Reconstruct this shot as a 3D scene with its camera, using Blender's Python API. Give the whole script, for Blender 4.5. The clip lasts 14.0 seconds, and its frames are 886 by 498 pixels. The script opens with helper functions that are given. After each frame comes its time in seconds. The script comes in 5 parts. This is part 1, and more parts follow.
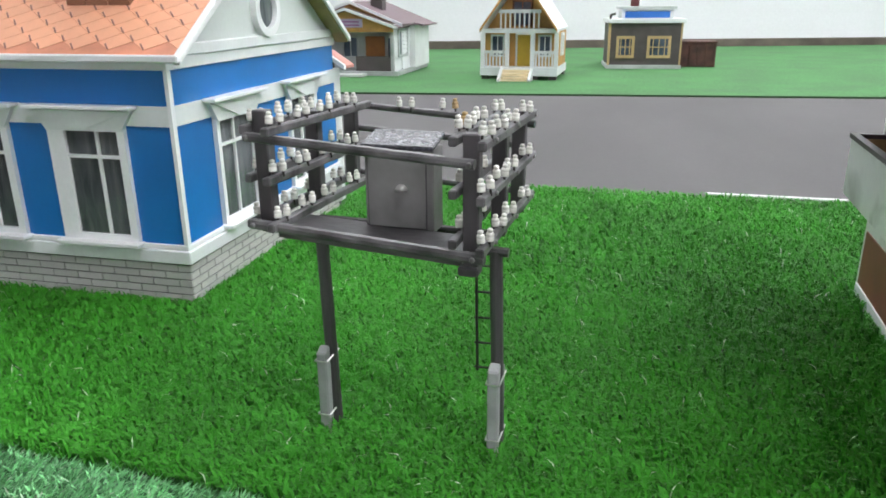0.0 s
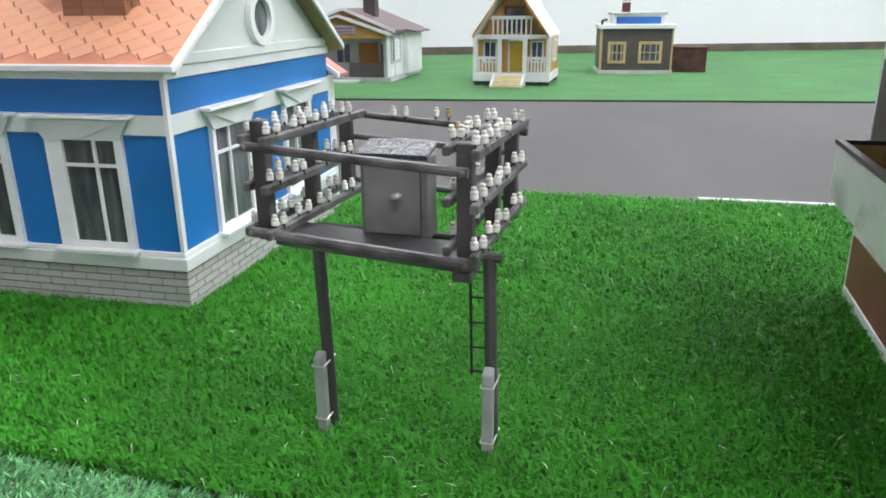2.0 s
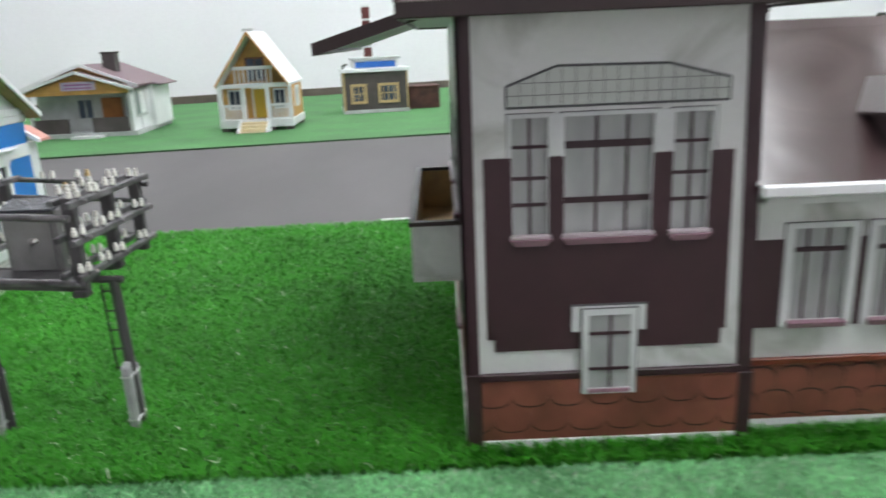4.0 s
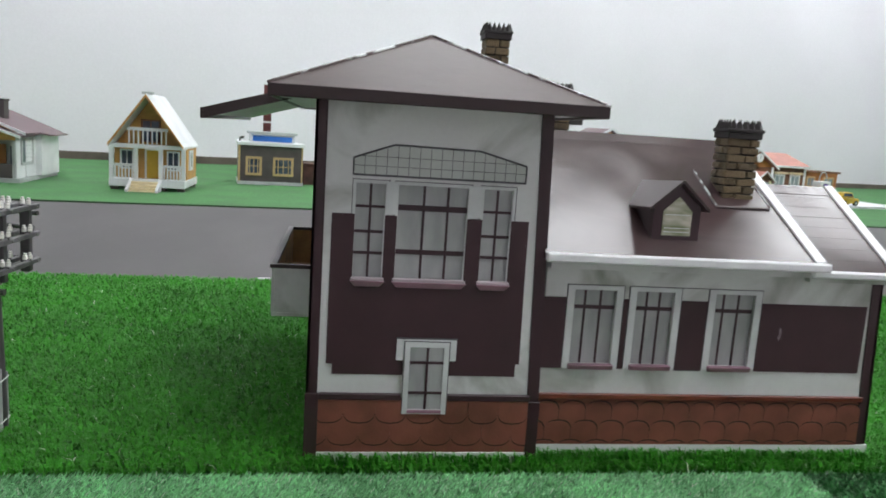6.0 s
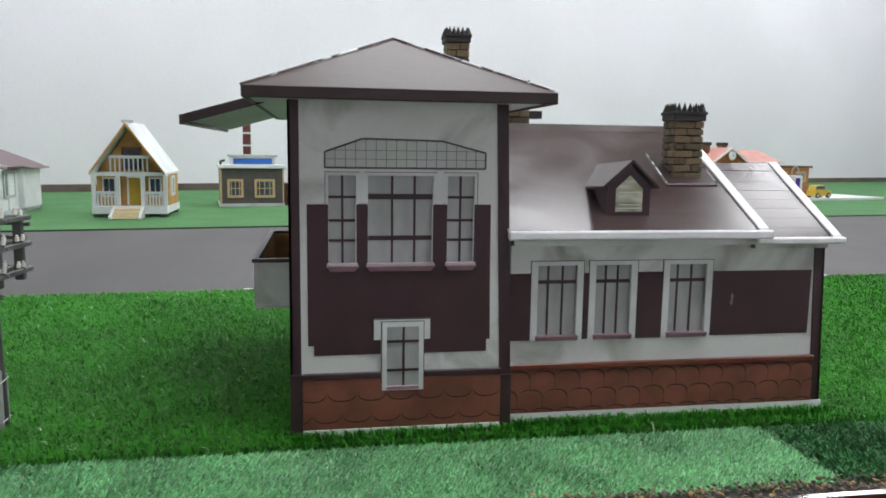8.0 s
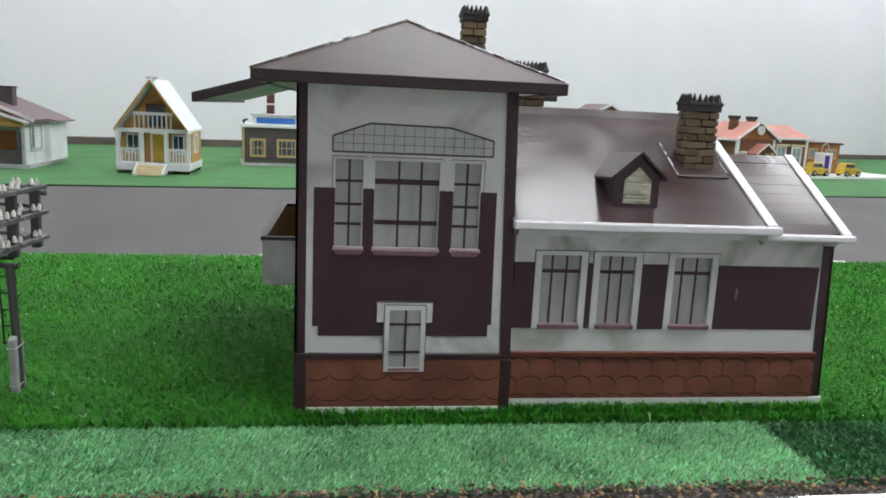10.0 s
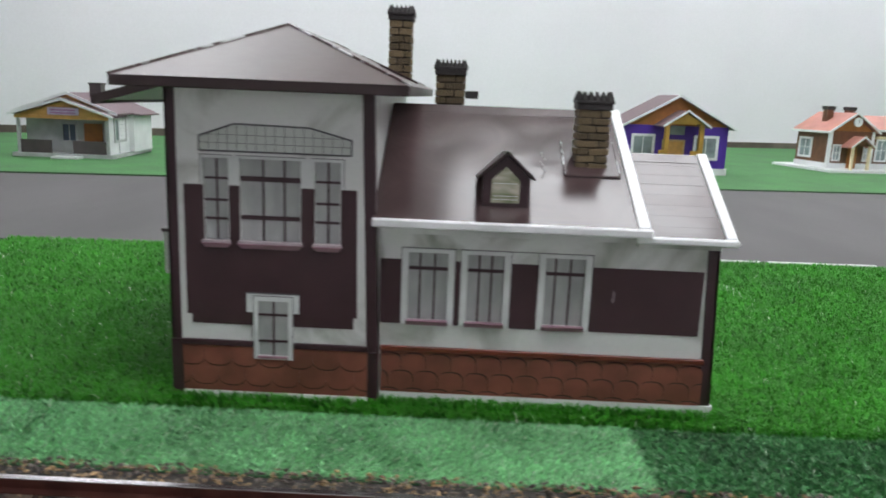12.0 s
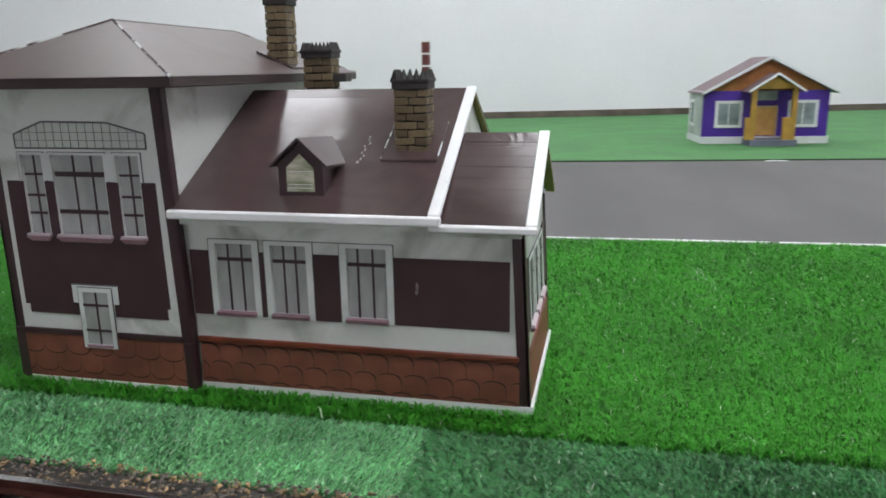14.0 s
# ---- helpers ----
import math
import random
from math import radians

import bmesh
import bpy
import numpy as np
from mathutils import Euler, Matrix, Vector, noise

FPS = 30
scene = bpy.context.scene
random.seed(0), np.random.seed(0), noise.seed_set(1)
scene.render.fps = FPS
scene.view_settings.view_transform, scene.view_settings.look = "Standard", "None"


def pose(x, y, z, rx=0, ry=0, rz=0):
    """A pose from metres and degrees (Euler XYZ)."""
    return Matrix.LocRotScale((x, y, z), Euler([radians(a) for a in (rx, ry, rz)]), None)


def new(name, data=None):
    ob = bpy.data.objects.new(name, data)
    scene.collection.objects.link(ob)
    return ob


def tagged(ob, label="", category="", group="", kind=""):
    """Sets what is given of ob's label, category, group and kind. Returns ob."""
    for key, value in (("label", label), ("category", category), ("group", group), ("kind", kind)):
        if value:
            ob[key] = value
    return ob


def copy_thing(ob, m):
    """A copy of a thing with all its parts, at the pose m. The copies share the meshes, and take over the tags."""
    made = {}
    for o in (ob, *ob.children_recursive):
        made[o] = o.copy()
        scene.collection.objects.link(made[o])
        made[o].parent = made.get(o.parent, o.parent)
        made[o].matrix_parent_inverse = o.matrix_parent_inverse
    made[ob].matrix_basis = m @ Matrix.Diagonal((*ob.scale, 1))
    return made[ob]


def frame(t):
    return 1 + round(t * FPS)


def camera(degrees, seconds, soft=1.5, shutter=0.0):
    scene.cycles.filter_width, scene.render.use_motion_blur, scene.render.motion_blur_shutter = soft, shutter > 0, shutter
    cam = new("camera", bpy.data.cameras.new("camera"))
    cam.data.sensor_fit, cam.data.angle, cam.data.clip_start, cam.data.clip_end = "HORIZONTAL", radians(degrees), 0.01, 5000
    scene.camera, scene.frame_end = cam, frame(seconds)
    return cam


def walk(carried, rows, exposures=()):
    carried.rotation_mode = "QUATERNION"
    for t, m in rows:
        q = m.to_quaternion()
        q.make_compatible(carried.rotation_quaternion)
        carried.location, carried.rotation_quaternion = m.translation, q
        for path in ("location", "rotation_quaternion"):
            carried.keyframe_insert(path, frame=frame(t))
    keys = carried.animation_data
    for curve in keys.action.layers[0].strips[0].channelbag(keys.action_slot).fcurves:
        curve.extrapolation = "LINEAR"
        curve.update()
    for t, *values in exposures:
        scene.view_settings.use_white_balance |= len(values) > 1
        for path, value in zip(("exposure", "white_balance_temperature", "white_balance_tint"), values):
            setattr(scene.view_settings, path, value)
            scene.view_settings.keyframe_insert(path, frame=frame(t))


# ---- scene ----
cam = camera(62.3, 14.0, soft=1.7, shutter=0.8)
METRES, EYE, TILT, LEAN, TURN = 0.9225, 0.226, 0.0, 0.0, 16.7
ROWS = [
    (0.0, 0.0, 0.0, 0.0, -0.15, -18.72, 0.43),
    (0.5, 0.0006, -0.001, 0.0009, -0.27, -18.61, 0.48),
    (1.0, 0.0, -0.0021, 0.0018, -0.37, -18.49, 0.52),
    (1.5, -0.0004, -0.0036, 0.0024, -0.49, -18.41, 0.57),
    (2.0, -0.0003, -0.0072, 0.0033, -0.71, -18.34, 0.58),
    (2.5, 0.0031, -0.0173, 0.0081, -1.24, -18.34, 0.61),
    (3.0, 0.0348, -0.0704, 0.0227, -3.43, -17.7, 1.4),
    (3.5, 0.0806, -0.1327, 0.0304, -9.1, -16.86, 2.16),
    (4.0, 0.1153, -0.1932, 0.0324, -17.22, -15.98, 2.39),
    (6.5, 0.1039, -0.3378, 0.0227, -24.98, -8.38, -3.69),
    (7.0, 0.099, -0.3597, 0.0168, -25.26, -8.17, -2.91),
    (7.5, 0.1004, -0.3659, 0.0108, -25.76, -7.54, -1.46),
    (8.0, 0.1042, -0.3648, 0.0056, -26.02, -7.7, -0.78),
    (10.5, 0.1278, -0.3802, 0.0391, -23.35, -11.1, -3.1),
    (11.0, 0.1698, -0.4228, 0.0466, -21.94, -10.79, -2.84),
    (11.5, 0.244, -0.4503, 0.0459, -18.39, -10.96, -2.42),
    (12.0, 0.3229, -0.4634, 0.0468, -15.11, -11.89, -2.26),
    (12.5, 0.4082, -0.4681, 0.0451, -12.88, -12.86, -2.02),
    (13.0, 0.4935, -0.472, 0.0508, -9.82, -14.21, -1.01),
    (13.5, 0.5693, -0.4857, 0.0527, -7.86, -13.91, -0.02),
    (14.0, 0.6371, -0.4854, 0.0547, -4.16, -13.75, 0.91),
]
EXPOSURES = [(0.0, 0.51), (3.0, 0.49), (4.2, 0.38), (6.3, 0.02), (8.2, 0.02), (10.3, 0.06), (12.0, 0.04), (14.0, -0.02)]
walk(cam, [(t, pose(0, 0, EYE, TILT, LEAN, TURN) @ pose(METRES * x, METRES * y, METRES * z, 90 + pitch, roll, yaw)) for t, x, y, z, yaw, pitch, roll in ROWS], EXPOSURES)

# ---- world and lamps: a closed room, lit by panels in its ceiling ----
world = bpy.data.worlds.new("world")
scene.world = world
world.use_nodes = True
world.node_tree.nodes["Background"].inputs[0].default_value = (0.8, 0.85, 0.9, 1)
world.node_tree.nodes["Background"].inputs[1].default_value = 0.05
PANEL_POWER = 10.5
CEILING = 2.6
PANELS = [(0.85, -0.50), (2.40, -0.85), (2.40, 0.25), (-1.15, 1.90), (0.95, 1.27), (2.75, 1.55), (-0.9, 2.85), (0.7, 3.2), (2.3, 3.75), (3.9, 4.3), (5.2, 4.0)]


# ---- materials ----
def mat(name, col, rough=0.6, metal=0.0, var=0.15, scale=40.0, bump=0.1, bscale=300.0, col2=None, spec=0.5,
        island=0.0, per_object=0.0, coat=0.0, emit=0.0, glint=0.0, stretch=(1, 1, 1), detail=4.0, lo=0.35, hi=0.65, grain=0.05, rvar=0.2, swirl=0.0):
    m = bpy.data.materials.new(name)
    m.use_nodes = True
    nt = m.node_tree
    b = nt.nodes["Principled BSDF"]
    tc = nt.nodes.new("ShaderNodeTexCoord")
    mp = nt.nodes.new("ShaderNodeMapping")
    mp.inputs["Scale"].default_value = stretch
    nt.links.new(tc.outputs["Object"], mp.inputs[0])
    n = nt.nodes.new("ShaderNodeTexNoise")
    n.inputs["Scale"].default_value = scale
    n.inputs["Detail"].default_value = detail
    n.inputs["Distortion"].default_value = swirl
    nt.links.new(mp.outputs[0], n.inputs["Vector"])
    r = nt.nodes.new("ShaderNodeValToRGB")
    r.color_ramp.elements[0].position, r.color_ramp.elements[1].position = lo, hi
    c2 = col2 or [min(1, c * (1 + var)) for c in col]
    c1 = col if col2 else [c * (1 - var) for c in col]
    r.color_ramp.elements[0].color = (*c1, 1)
    r.color_ramp.elements[1].color = (*c2, 1)
    nt.links.new(n.outputs["Fac"], r.inputs[0])
    out = r.outputs[0]
    fine = nt.nodes.new("ShaderNodeTexNoise")
    fine.inputs["Scale"].default_value = bscale
    fine.inputs["Detail"].default_value = 3
    nt.links.new(mp.outputs[0], fine.inputs["Vector"])
    hs = nt.nodes.new("ShaderNodeHueSaturation")
    nt.links.new(out, hs.inputs["Color"])
    mr = nt.nodes.new("ShaderNodeMapRange")
    spread = max(island, per_object, grain)
    mr.inputs["To Min"].default_value, mr.inputs["To Max"].default_value = 1 - spread, 1 + spread
    if island:
        g = nt.nodes.new("ShaderNodeNewGeometry")
        nt.links.new(g.outputs["Random Per Island"], mr.inputs[0])
    elif per_object:
        g = nt.nodes.new("ShaderNodeObjectInfo")
        nt.links.new(g.outputs["Random"], mr.inputs[0])
    else:
        nt.links.new(fine.outputs["Fac"], mr.inputs[0])
    nt.links.new(mr.outputs[0], hs.inputs["Value"])
    tint = hs.outputs[0]
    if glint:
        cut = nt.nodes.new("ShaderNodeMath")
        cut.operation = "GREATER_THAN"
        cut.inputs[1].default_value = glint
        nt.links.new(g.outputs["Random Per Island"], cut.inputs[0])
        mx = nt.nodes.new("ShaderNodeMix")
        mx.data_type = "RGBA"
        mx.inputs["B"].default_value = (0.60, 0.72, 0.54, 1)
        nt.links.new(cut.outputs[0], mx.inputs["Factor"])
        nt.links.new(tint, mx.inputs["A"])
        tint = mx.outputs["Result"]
    nt.links.new(tint, b.inputs["Base Color"])
    rr = nt.nodes.new("ShaderNodeMapRange")
    rr.inputs["To Min"].default_value, rr.inputs["To Max"].default_value = rough * (1 - rvar), min(1, rough * (1 + rvar))
    nt.links.new(n.outputs["Fac"], rr.inputs[0])
    nt.links.new(rr.outputs[0], b.inputs["Roughness"])
    b.inputs["Metallic"].default_value = metal
    b.inputs["Specular IOR Level"].default_value = spec
    b.inputs["Coat Weight"].default_value = coat
    b.inputs["Coat Roughness"].default_value = 0.12
    if bump:
        bp = nt.nodes.new("ShaderNodeBump")
        bp.inputs["Strength"].default_value = bump
        bp.inputs["Distance"].default_value = 0.0006
        nt.links.new(fine.outputs["Fac"], bp.inputs["Height"])
        nt.links.new(bp.outputs[0], b.inputs["Normal"])
    if emit:
        b.inputs["Emission Color"].default_value = (*col, 1)
        b.inputs["Emission Strength"].default_value = emit
    return m


M = dict(
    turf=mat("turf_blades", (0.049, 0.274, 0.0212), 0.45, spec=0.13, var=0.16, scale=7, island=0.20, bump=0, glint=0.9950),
    turf_back=mat("turf_backing", (0.018, 0.115, 0.011), 0.9, var=0.3, scale=60, bump=0.5, bscale=400),
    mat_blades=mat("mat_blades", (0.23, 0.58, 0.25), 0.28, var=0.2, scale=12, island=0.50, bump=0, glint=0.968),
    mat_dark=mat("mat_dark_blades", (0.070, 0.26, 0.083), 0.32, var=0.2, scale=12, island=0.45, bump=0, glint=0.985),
    mat_back=mat("mat_backing", (0.035, 0.13, 0.045), 0.9, var=0.2, scale=80, bump=0.5),
    far_turf=mat("far_turf", (0.055, 0.172, 0.054), 0.9, var=0.20, scale=6, bump=0.9, bscale=110, lo=0.3, hi=0.7, grain=0.45),
    turf_edge=mat("turf_edge", (0.012, 0.05, 0.012), 0.9),
    road=mat("road_sheet", (0.110, 0.104, 0.104), 0.75, var=0.15, scale=2.6, bump=0.05, bscale=150, spec=0.25, stretch=(1.6, 0.5, 1)),
    road_line=mat("road_line", (0.8, 0.8, 0.8), 0.5, var=0.06),
    room_wall=mat("room_wall_paint", (0.80, 0.775, 0.82), 0.8, var=0.025, scale=1.3, bump=0.2, bscale=90),
    ceiling=mat("ceiling_paint", (0.8, 0.8, 0.8), 0.9, var=0.03, scale=2),
    skirting=mat("skirting_wood", (0.13, 0.10, 0.085), 0.5, var=0.3, scale=8),
    room_floor=mat("room_floor", (0.25, 0.24, 0.23), 0.6, var=0.15, scale=3),
    stone=mat("ballast_stone", (0.15, 0.125, 0.11), 0.8, var=0.4, scale=90, island=0.6, col2=(0.46, 0.30, 0.15), bump=0.5, lo=0.48, hi=0.62),
    ballast=mat("ballast_bed", (0.06, 0.055, 0.05), 0.9, var=0.4, scale=120, bump=0.8),
    rail=mat("rail_rust", (0.10, 0.035, 0.028), 0.45, metal=0.4, var=0.3, scale=50),
    rail_top=mat("rail_steel", (0.62, 0.60, 0.60), 0.22, metal=1.0, var=0.1, scale=40),
    sleeper=mat("sleeper_wood", (0.075, 0.05, 0.035), 0.8, var=0.3, scale=40, stretch=(1, 0.2, 1), bump=0.6),
    white_card=mat("stained_white_card", (0.25, 0.265, 0.215), 0.35, col2=(0.70, 0.71, 0.69), scale=11, bump=0.08, bscale=250, lo=0.29, hi=0.48, detail=7, swirl=0.9),
    maroon=mat("maroon_paper", (0.048, 0.019, 0.024), 0.5, var=0.12, scale=30, bump=0.15, bscale=500),
    maroon_tape=mat("maroon_tape", (0.040, 0.016, 0.021), 0.4, var=0.15, scale=30),
    roof_brown=mat("brown_roof_plastic", (0.072, 0.046, 0.047), 0.18, var=0.18, scale=13, bump=0.25, bscale=18, spec=0.42, lo=0.3, hi=0.7, rvar=0.55, swirl=1.6),
    roof_matt=mat("scuffed_brown_plastic", (0.090, 0.063, 0.060), 0.36, col2=(0.110, 0.079, 0.075), scale=16, bump=0.3, bscale=60, spec=0.36, lo=0.3, hi=0.7, rvar=0.15, swirl=1.2),
    roof_paper=mat("brown_paper_roof", (0.068, 0.046, 0.047), 0.45, var=0.15, scale=40, bump=0.2, bscale=300, spec=0.4),
    worn_lit_crease=mat("worn_lit_plastic_crease", (0.10, 0.07, 0.068), 0.25, col2=(0.72, 0.72, 0.73), scale=55, bump=0.4, lo=0.48, hi=0.57, detail=6),
    clear_glue=mat("clear_dried_glue", (0.20, 0.165, 0.165), 0.08, var=0.2, scale=90, bump=0.2, coat=0.8),
    smear=mat("dried_glue", (0.10, 0.07, 0.08), 0.3, col2=(0.30, 0.25, 0.27), scale=150, bump=0.5),
    ochre=mat("ochre_porch_board", (0.44, 0.25, 0.045), 0.5, var=0.15, scale=30),
    fascia=mat("dark_brown_fascia", (0.034, 0.018, 0.018), 0.4, var=0.15, scale=30),
    white_trim=mat("white_plastic_trim", (0.85, 0.85, 0.86), 0.3, var=0.03, scale=30, bump=0),
    frame_card=mat("pale_window_card", (0.66, 0.68, 0.67), 0.35, var=0.10, scale=25, bump=0.05),
    ivory_trim=mat("ivory_trim", (0.75, 0.77, 0.77), 0.35, var=0.05, scale=20, bump=0.05),
    pane_grey=mat("grey_film_pane", (0.34, 0.352, 0.345), 0.22, col2=(0.43, 0.44, 0.43), scale=45, bump=0.15, bscale=120, coat=0.3, stretch=(1.6, 1, 0.5), detail=6),
    sill_light=mat("pale_mauve_sill", (0.52, 0.44, 0.47), 0.4, var=0.08, scale=60),
    pink_sill=mat("mauve_sill", (0.34, 0.19, 0.24), 0.45, var=0.1, scale=60),
    tile_red=mat("red_brown_scale", (0.205, 0.066, 0.042), 0.50, var=0.20, scale=35, per_object=0.07, bump=0.3, bscale=500),
    tile_joint=mat("scale_joint", (0.032, 0.013, 0.010), 0.7, var=0.5, scale=45),
    red_band=mat("rust_red_band", (0.15, 0.03, 0.014), 0.35, var=0.3, scale=50),
    brick_y=mat("ochre_brick", (0.075, 0.057, 0.036), 0.6, col2=(0.30, 0.22, 0.115), scale=70, per_object=0.35, bump=1.0, bscale=300, stretch=(1, 1, 2)),
    mortar_dark=mat("dark_mortar", (0.025, 0.02, 0.015), 0.8),
    cap_dark=mat("chimney_cap", (0.035, 0.030, 0.030), 0.6, var=0.25, scale=60, bump=0.4),
    balcony_in=mat("brown_card_inside", (0.56, 0.35, 0.16), 0.6, var=0.2, scale=40),
    soffit=mat("soffit_card", (0.55, 0.58, 0.54), 0.4, var=0.08, scale=12),
    grid_line=mat("grey_print_line", (0.11, 0.11, 0.115), 0.6),
    dormer_pic_reflection=mat("dormer_glass_film", (0.20, 0.24, 0.13), 0.2, col2=(0.55, 0.52, 0.42), scale=90, coat=0.4, stretch=(0.5, 1, 1.5)),
    blue=mat("blue_paint", (0.007, 0.165, 0.50), 0.36, var=0.08, scale=14, bump=0.06),
    brick_print=mat("white_brick", (0.50, 0.49, 0.47), 0.6, var=0.1, scale=60, per_object=0.08, bump=0.3),
    brick_gap=mat("grey_mortar", (0.085, 0.085, 0.088), 0.8),
    shingle=mat("orange_shingle", (0.86, 0.42, 0.26), 0.42, var=0.08, scale=40, per_object=0.04, bump=0.2),
    shingle_gap=mat("shingle_joint", (0.66, 0.27, 0.17), 0.7),
    shingle_notch=mat("shingle_notch", (0.28, 0.13, 0.11), 0.7),
    gable=mat("gable_card", (0.66, 0.70, 0.68), 0.4, var=0.05, scale=10),
    verge=mat("ochre_verge", (0.22, 0.19, 0.06), 0.6, var=0.2, scale=30),
    brown_brick=mat("brown_dormer_brick", (0.31, 0.14, 0.08), 0.6, var=0.25, scale=60, per_object=0.2, bump=0.4),
    hole_shade=mat("painted_inside_shade", (0.012, 0.010, 0.010), 0.7),
    curtain=mat("lace_curtain", (0.045, 0.058, 0.066), 0.8, col2=(0.165, 0.185, 0.185), scale=45, stretch=(3, 3, 0.35), bump=0.2, swirl=0.6),
    glass=None,
    wood_dark=mat("dark_stained_wood", (0.074, 0.068, 0.072), 0.46, var=0.42, scale=40, stretch=(1, 1, 0.25), bump=0.5, bscale=250),
    wood_rail=mat("dark_painted_rail", (0.100, 0.094, 0.098), 0.40, var=0.6, scale=60, bump=0.5, bscale=250),
    cabinet=mat("grey_painted_cabinet", (0.225, 0.22, 0.215), 0.45, var=0.22, scale=35, bump=0.4, bscale=180),
    felt=mat("wrinkled_felt", (0.030, 0.030, 0.038), 0.26, col2=(0.065, 0.065, 0.082), scale=330, bump=1.0, bscale=330, lo=0.45, hi=0.65),
    knob=mat("pale_metal", (0.45, 0.44, 0.42), 0.3, metal=0.6),
    knob_dark=mat("painted_bolt", (0.20, 0.19, 0.19), 0.35, var=0.3, scale=200),
    porcelain=mat("white_porcelain", (0.80, 0.78, 0.72), 0.25, var=0.06, scale=200, per_object=0.08, bump=0.1, coat=0.4),
    porcelain_tan=mat("tan_porcelain", (0.55, 0.38, 0.18), 0.25, coat=0.4),
    pin=mat("dark_pin", (0.05, 0.045, 0.04), 0.5, metal=0.5),
    concrete=mat("grey_stub", (0.40, 0.40, 0.405), 0.5, var=0.15, scale=60, bump=0.3),
    wire=mat("bare_wire", (0.62, 0.62, 0.60), 0.3, metal=0.9),
    black=mat("black_wire", (0.02, 0.02, 0.02), 0.5),
    white_far=mat("white_card", (0.74, 0.75, 0.76), 0.5, var=0.06, scale=15),
    grey_far=mat("pale_grey_card", (0.46, 0.48, 0.48), 0.6, var=0.15, scale=20),
    amber=mat("amber_board", (0.55, 0.30, 0.09), 0.55, var=0.15, scale=30),
    yellow=mat("yellow_paint", (0.58, 0.38, 0.04), 0.4, var=0.08, scale=30),
    cream=mat("cream_step", (0.78, 0.66, 0.42), 0.5, var=0.08, scale=30),
    slate=mat("dark_slate_wall", (0.085, 0.07, 0.07), 0.6, var=0.15, scale=25),
    blue_band=mat("blue_band", (0.03, 0.15, 0.50), 0.35, var=0.15, scale=20),
    tan_frame=mat("tan_frame", (0.52, 0.36, 0.18), 0.5, var=0.08, scale=40),
    rust=mat("rusty_brown", (0.085, 0.035, 0.028), 0.7, var=0.4, scale=25, bump=0.4),
    purple=mat("violet_paint", (0.070, 0.022, 0.30), 0.45, var=0.1, scale=12),
    mauve_roof=mat("mauve_roof", (0.15, 0.098, 0.11), 0.5, var=0.12, scale=18),
    red_roof=mat("pink_red_roof", (0.50, 0.22, 0.18), 0.5, var=0.12, scale=18),
    orange_brown=mat("orange_brown_board", (0.36, 0.14, 0.035), 0.55, var=0.15, scale=30),
    plain_brown=mat("brown_board", (0.15, 0.065, 0.032), 0.6, var=0.18, scale=30),
    pane_far=mat("far_window_pane", (0.25, 0.30, 0.31), 0.15, var=0.25, scale=18, coat=0.4),
    pane_dark=mat("dark_window_pane", (0.07, 0.09, 0.13), 0.15, var=0.4, scale=18, coat=0.4),
    sign=mat("lilac_sign", (0.50, 0.42, 0.58), 0.4, var=0.1, scale=30),
    sign_ink=mat("sign_ink", (0.35, 0.12, 0.32), 0.5),
    stack=mat("dark_red_brick", (0.14, 0.035, 0.035), 0.6, var=0.2, scale=40),
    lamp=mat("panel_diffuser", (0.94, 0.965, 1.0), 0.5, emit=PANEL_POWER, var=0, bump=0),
    rubber=mat("black_rubber", (0.015, 0.015, 0.016), 0.6),
    bluegrey=mat("blue_grey_stone", (0.14, 0.15, 0.20), 0.7, var=0.15, scale=20),
    paper_white=mat("white_paper_scrap", (0.8, 0.8, 0.78), 0.6, var=0.05),
)
# warped, creased sheet on the station's roofs
nt = M["roof_brown"].node_tree
tc = nt.nodes.new("ShaderNodeTexCoord")
last = None
for size, swirl, strength, depth in ((6.0, 1.2, 0.13, 0.010), (38.0, 2.5, 0.42, 0.0011)):
    nz = nt.nodes.new("ShaderNodeTexNoise")
    nz.inputs["Scale"].default_value, nz.inputs["Distortion"].default_value, nz.inputs["Detail"].default_value = size, swirl, 1.0
    nt.links.new(tc.outputs["Object"], nz.inputs["Vector"])
    bp = nt.nodes.new("ShaderNodeBump")
    bp.inputs["Strength"].default_value, bp.inputs["Distance"].default_value = strength, depth
    if last:
        keep = nt.nodes.new("ShaderNodeTexNoise")
        keep.inputs["Scale"].default_value = 9.0
        nt.links.new(tc.outputs["Object"], keep.inputs["Vector"])
        cut = nt.nodes.new("ShaderNodeMapRange")
        cut.inputs["From Min"].default_value, cut.inputs["From Max"].default_value = 0.50, 0.62
        nt.links.new(keep.outputs["Fac"], cut.inputs[0])
        mul = nt.nodes.new("ShaderNodeMath")
        mul.operation = "MULTIPLY"
        nt.links.new(nz.outputs["Fac"], mul.inputs[0])
        nt.links.new(cut.outputs[0], mul.inputs[1])
        nt.links.new(mul.outputs[0], bp.inputs["Height"])
        nt.links.new(last.outputs[0], bp.inputs["Normal"])
    else:
        nt.links.new(nz.outputs["Fac"], bp.inputs["Height"])
    last = bp
nt.links.new(last.outputs[0], nt.nodes["Principled BSDF"].inputs["Normal"])
g = bpy.data.materials.new("window_glass")
g.use_nodes = True
g.node_tree.nodes["Principled BSDF"].inputs["Transmission Weight"].default_value = 1
g.node_tree.nodes["Principled BSDF"].inputs["Roughness"].default_value = 0.03
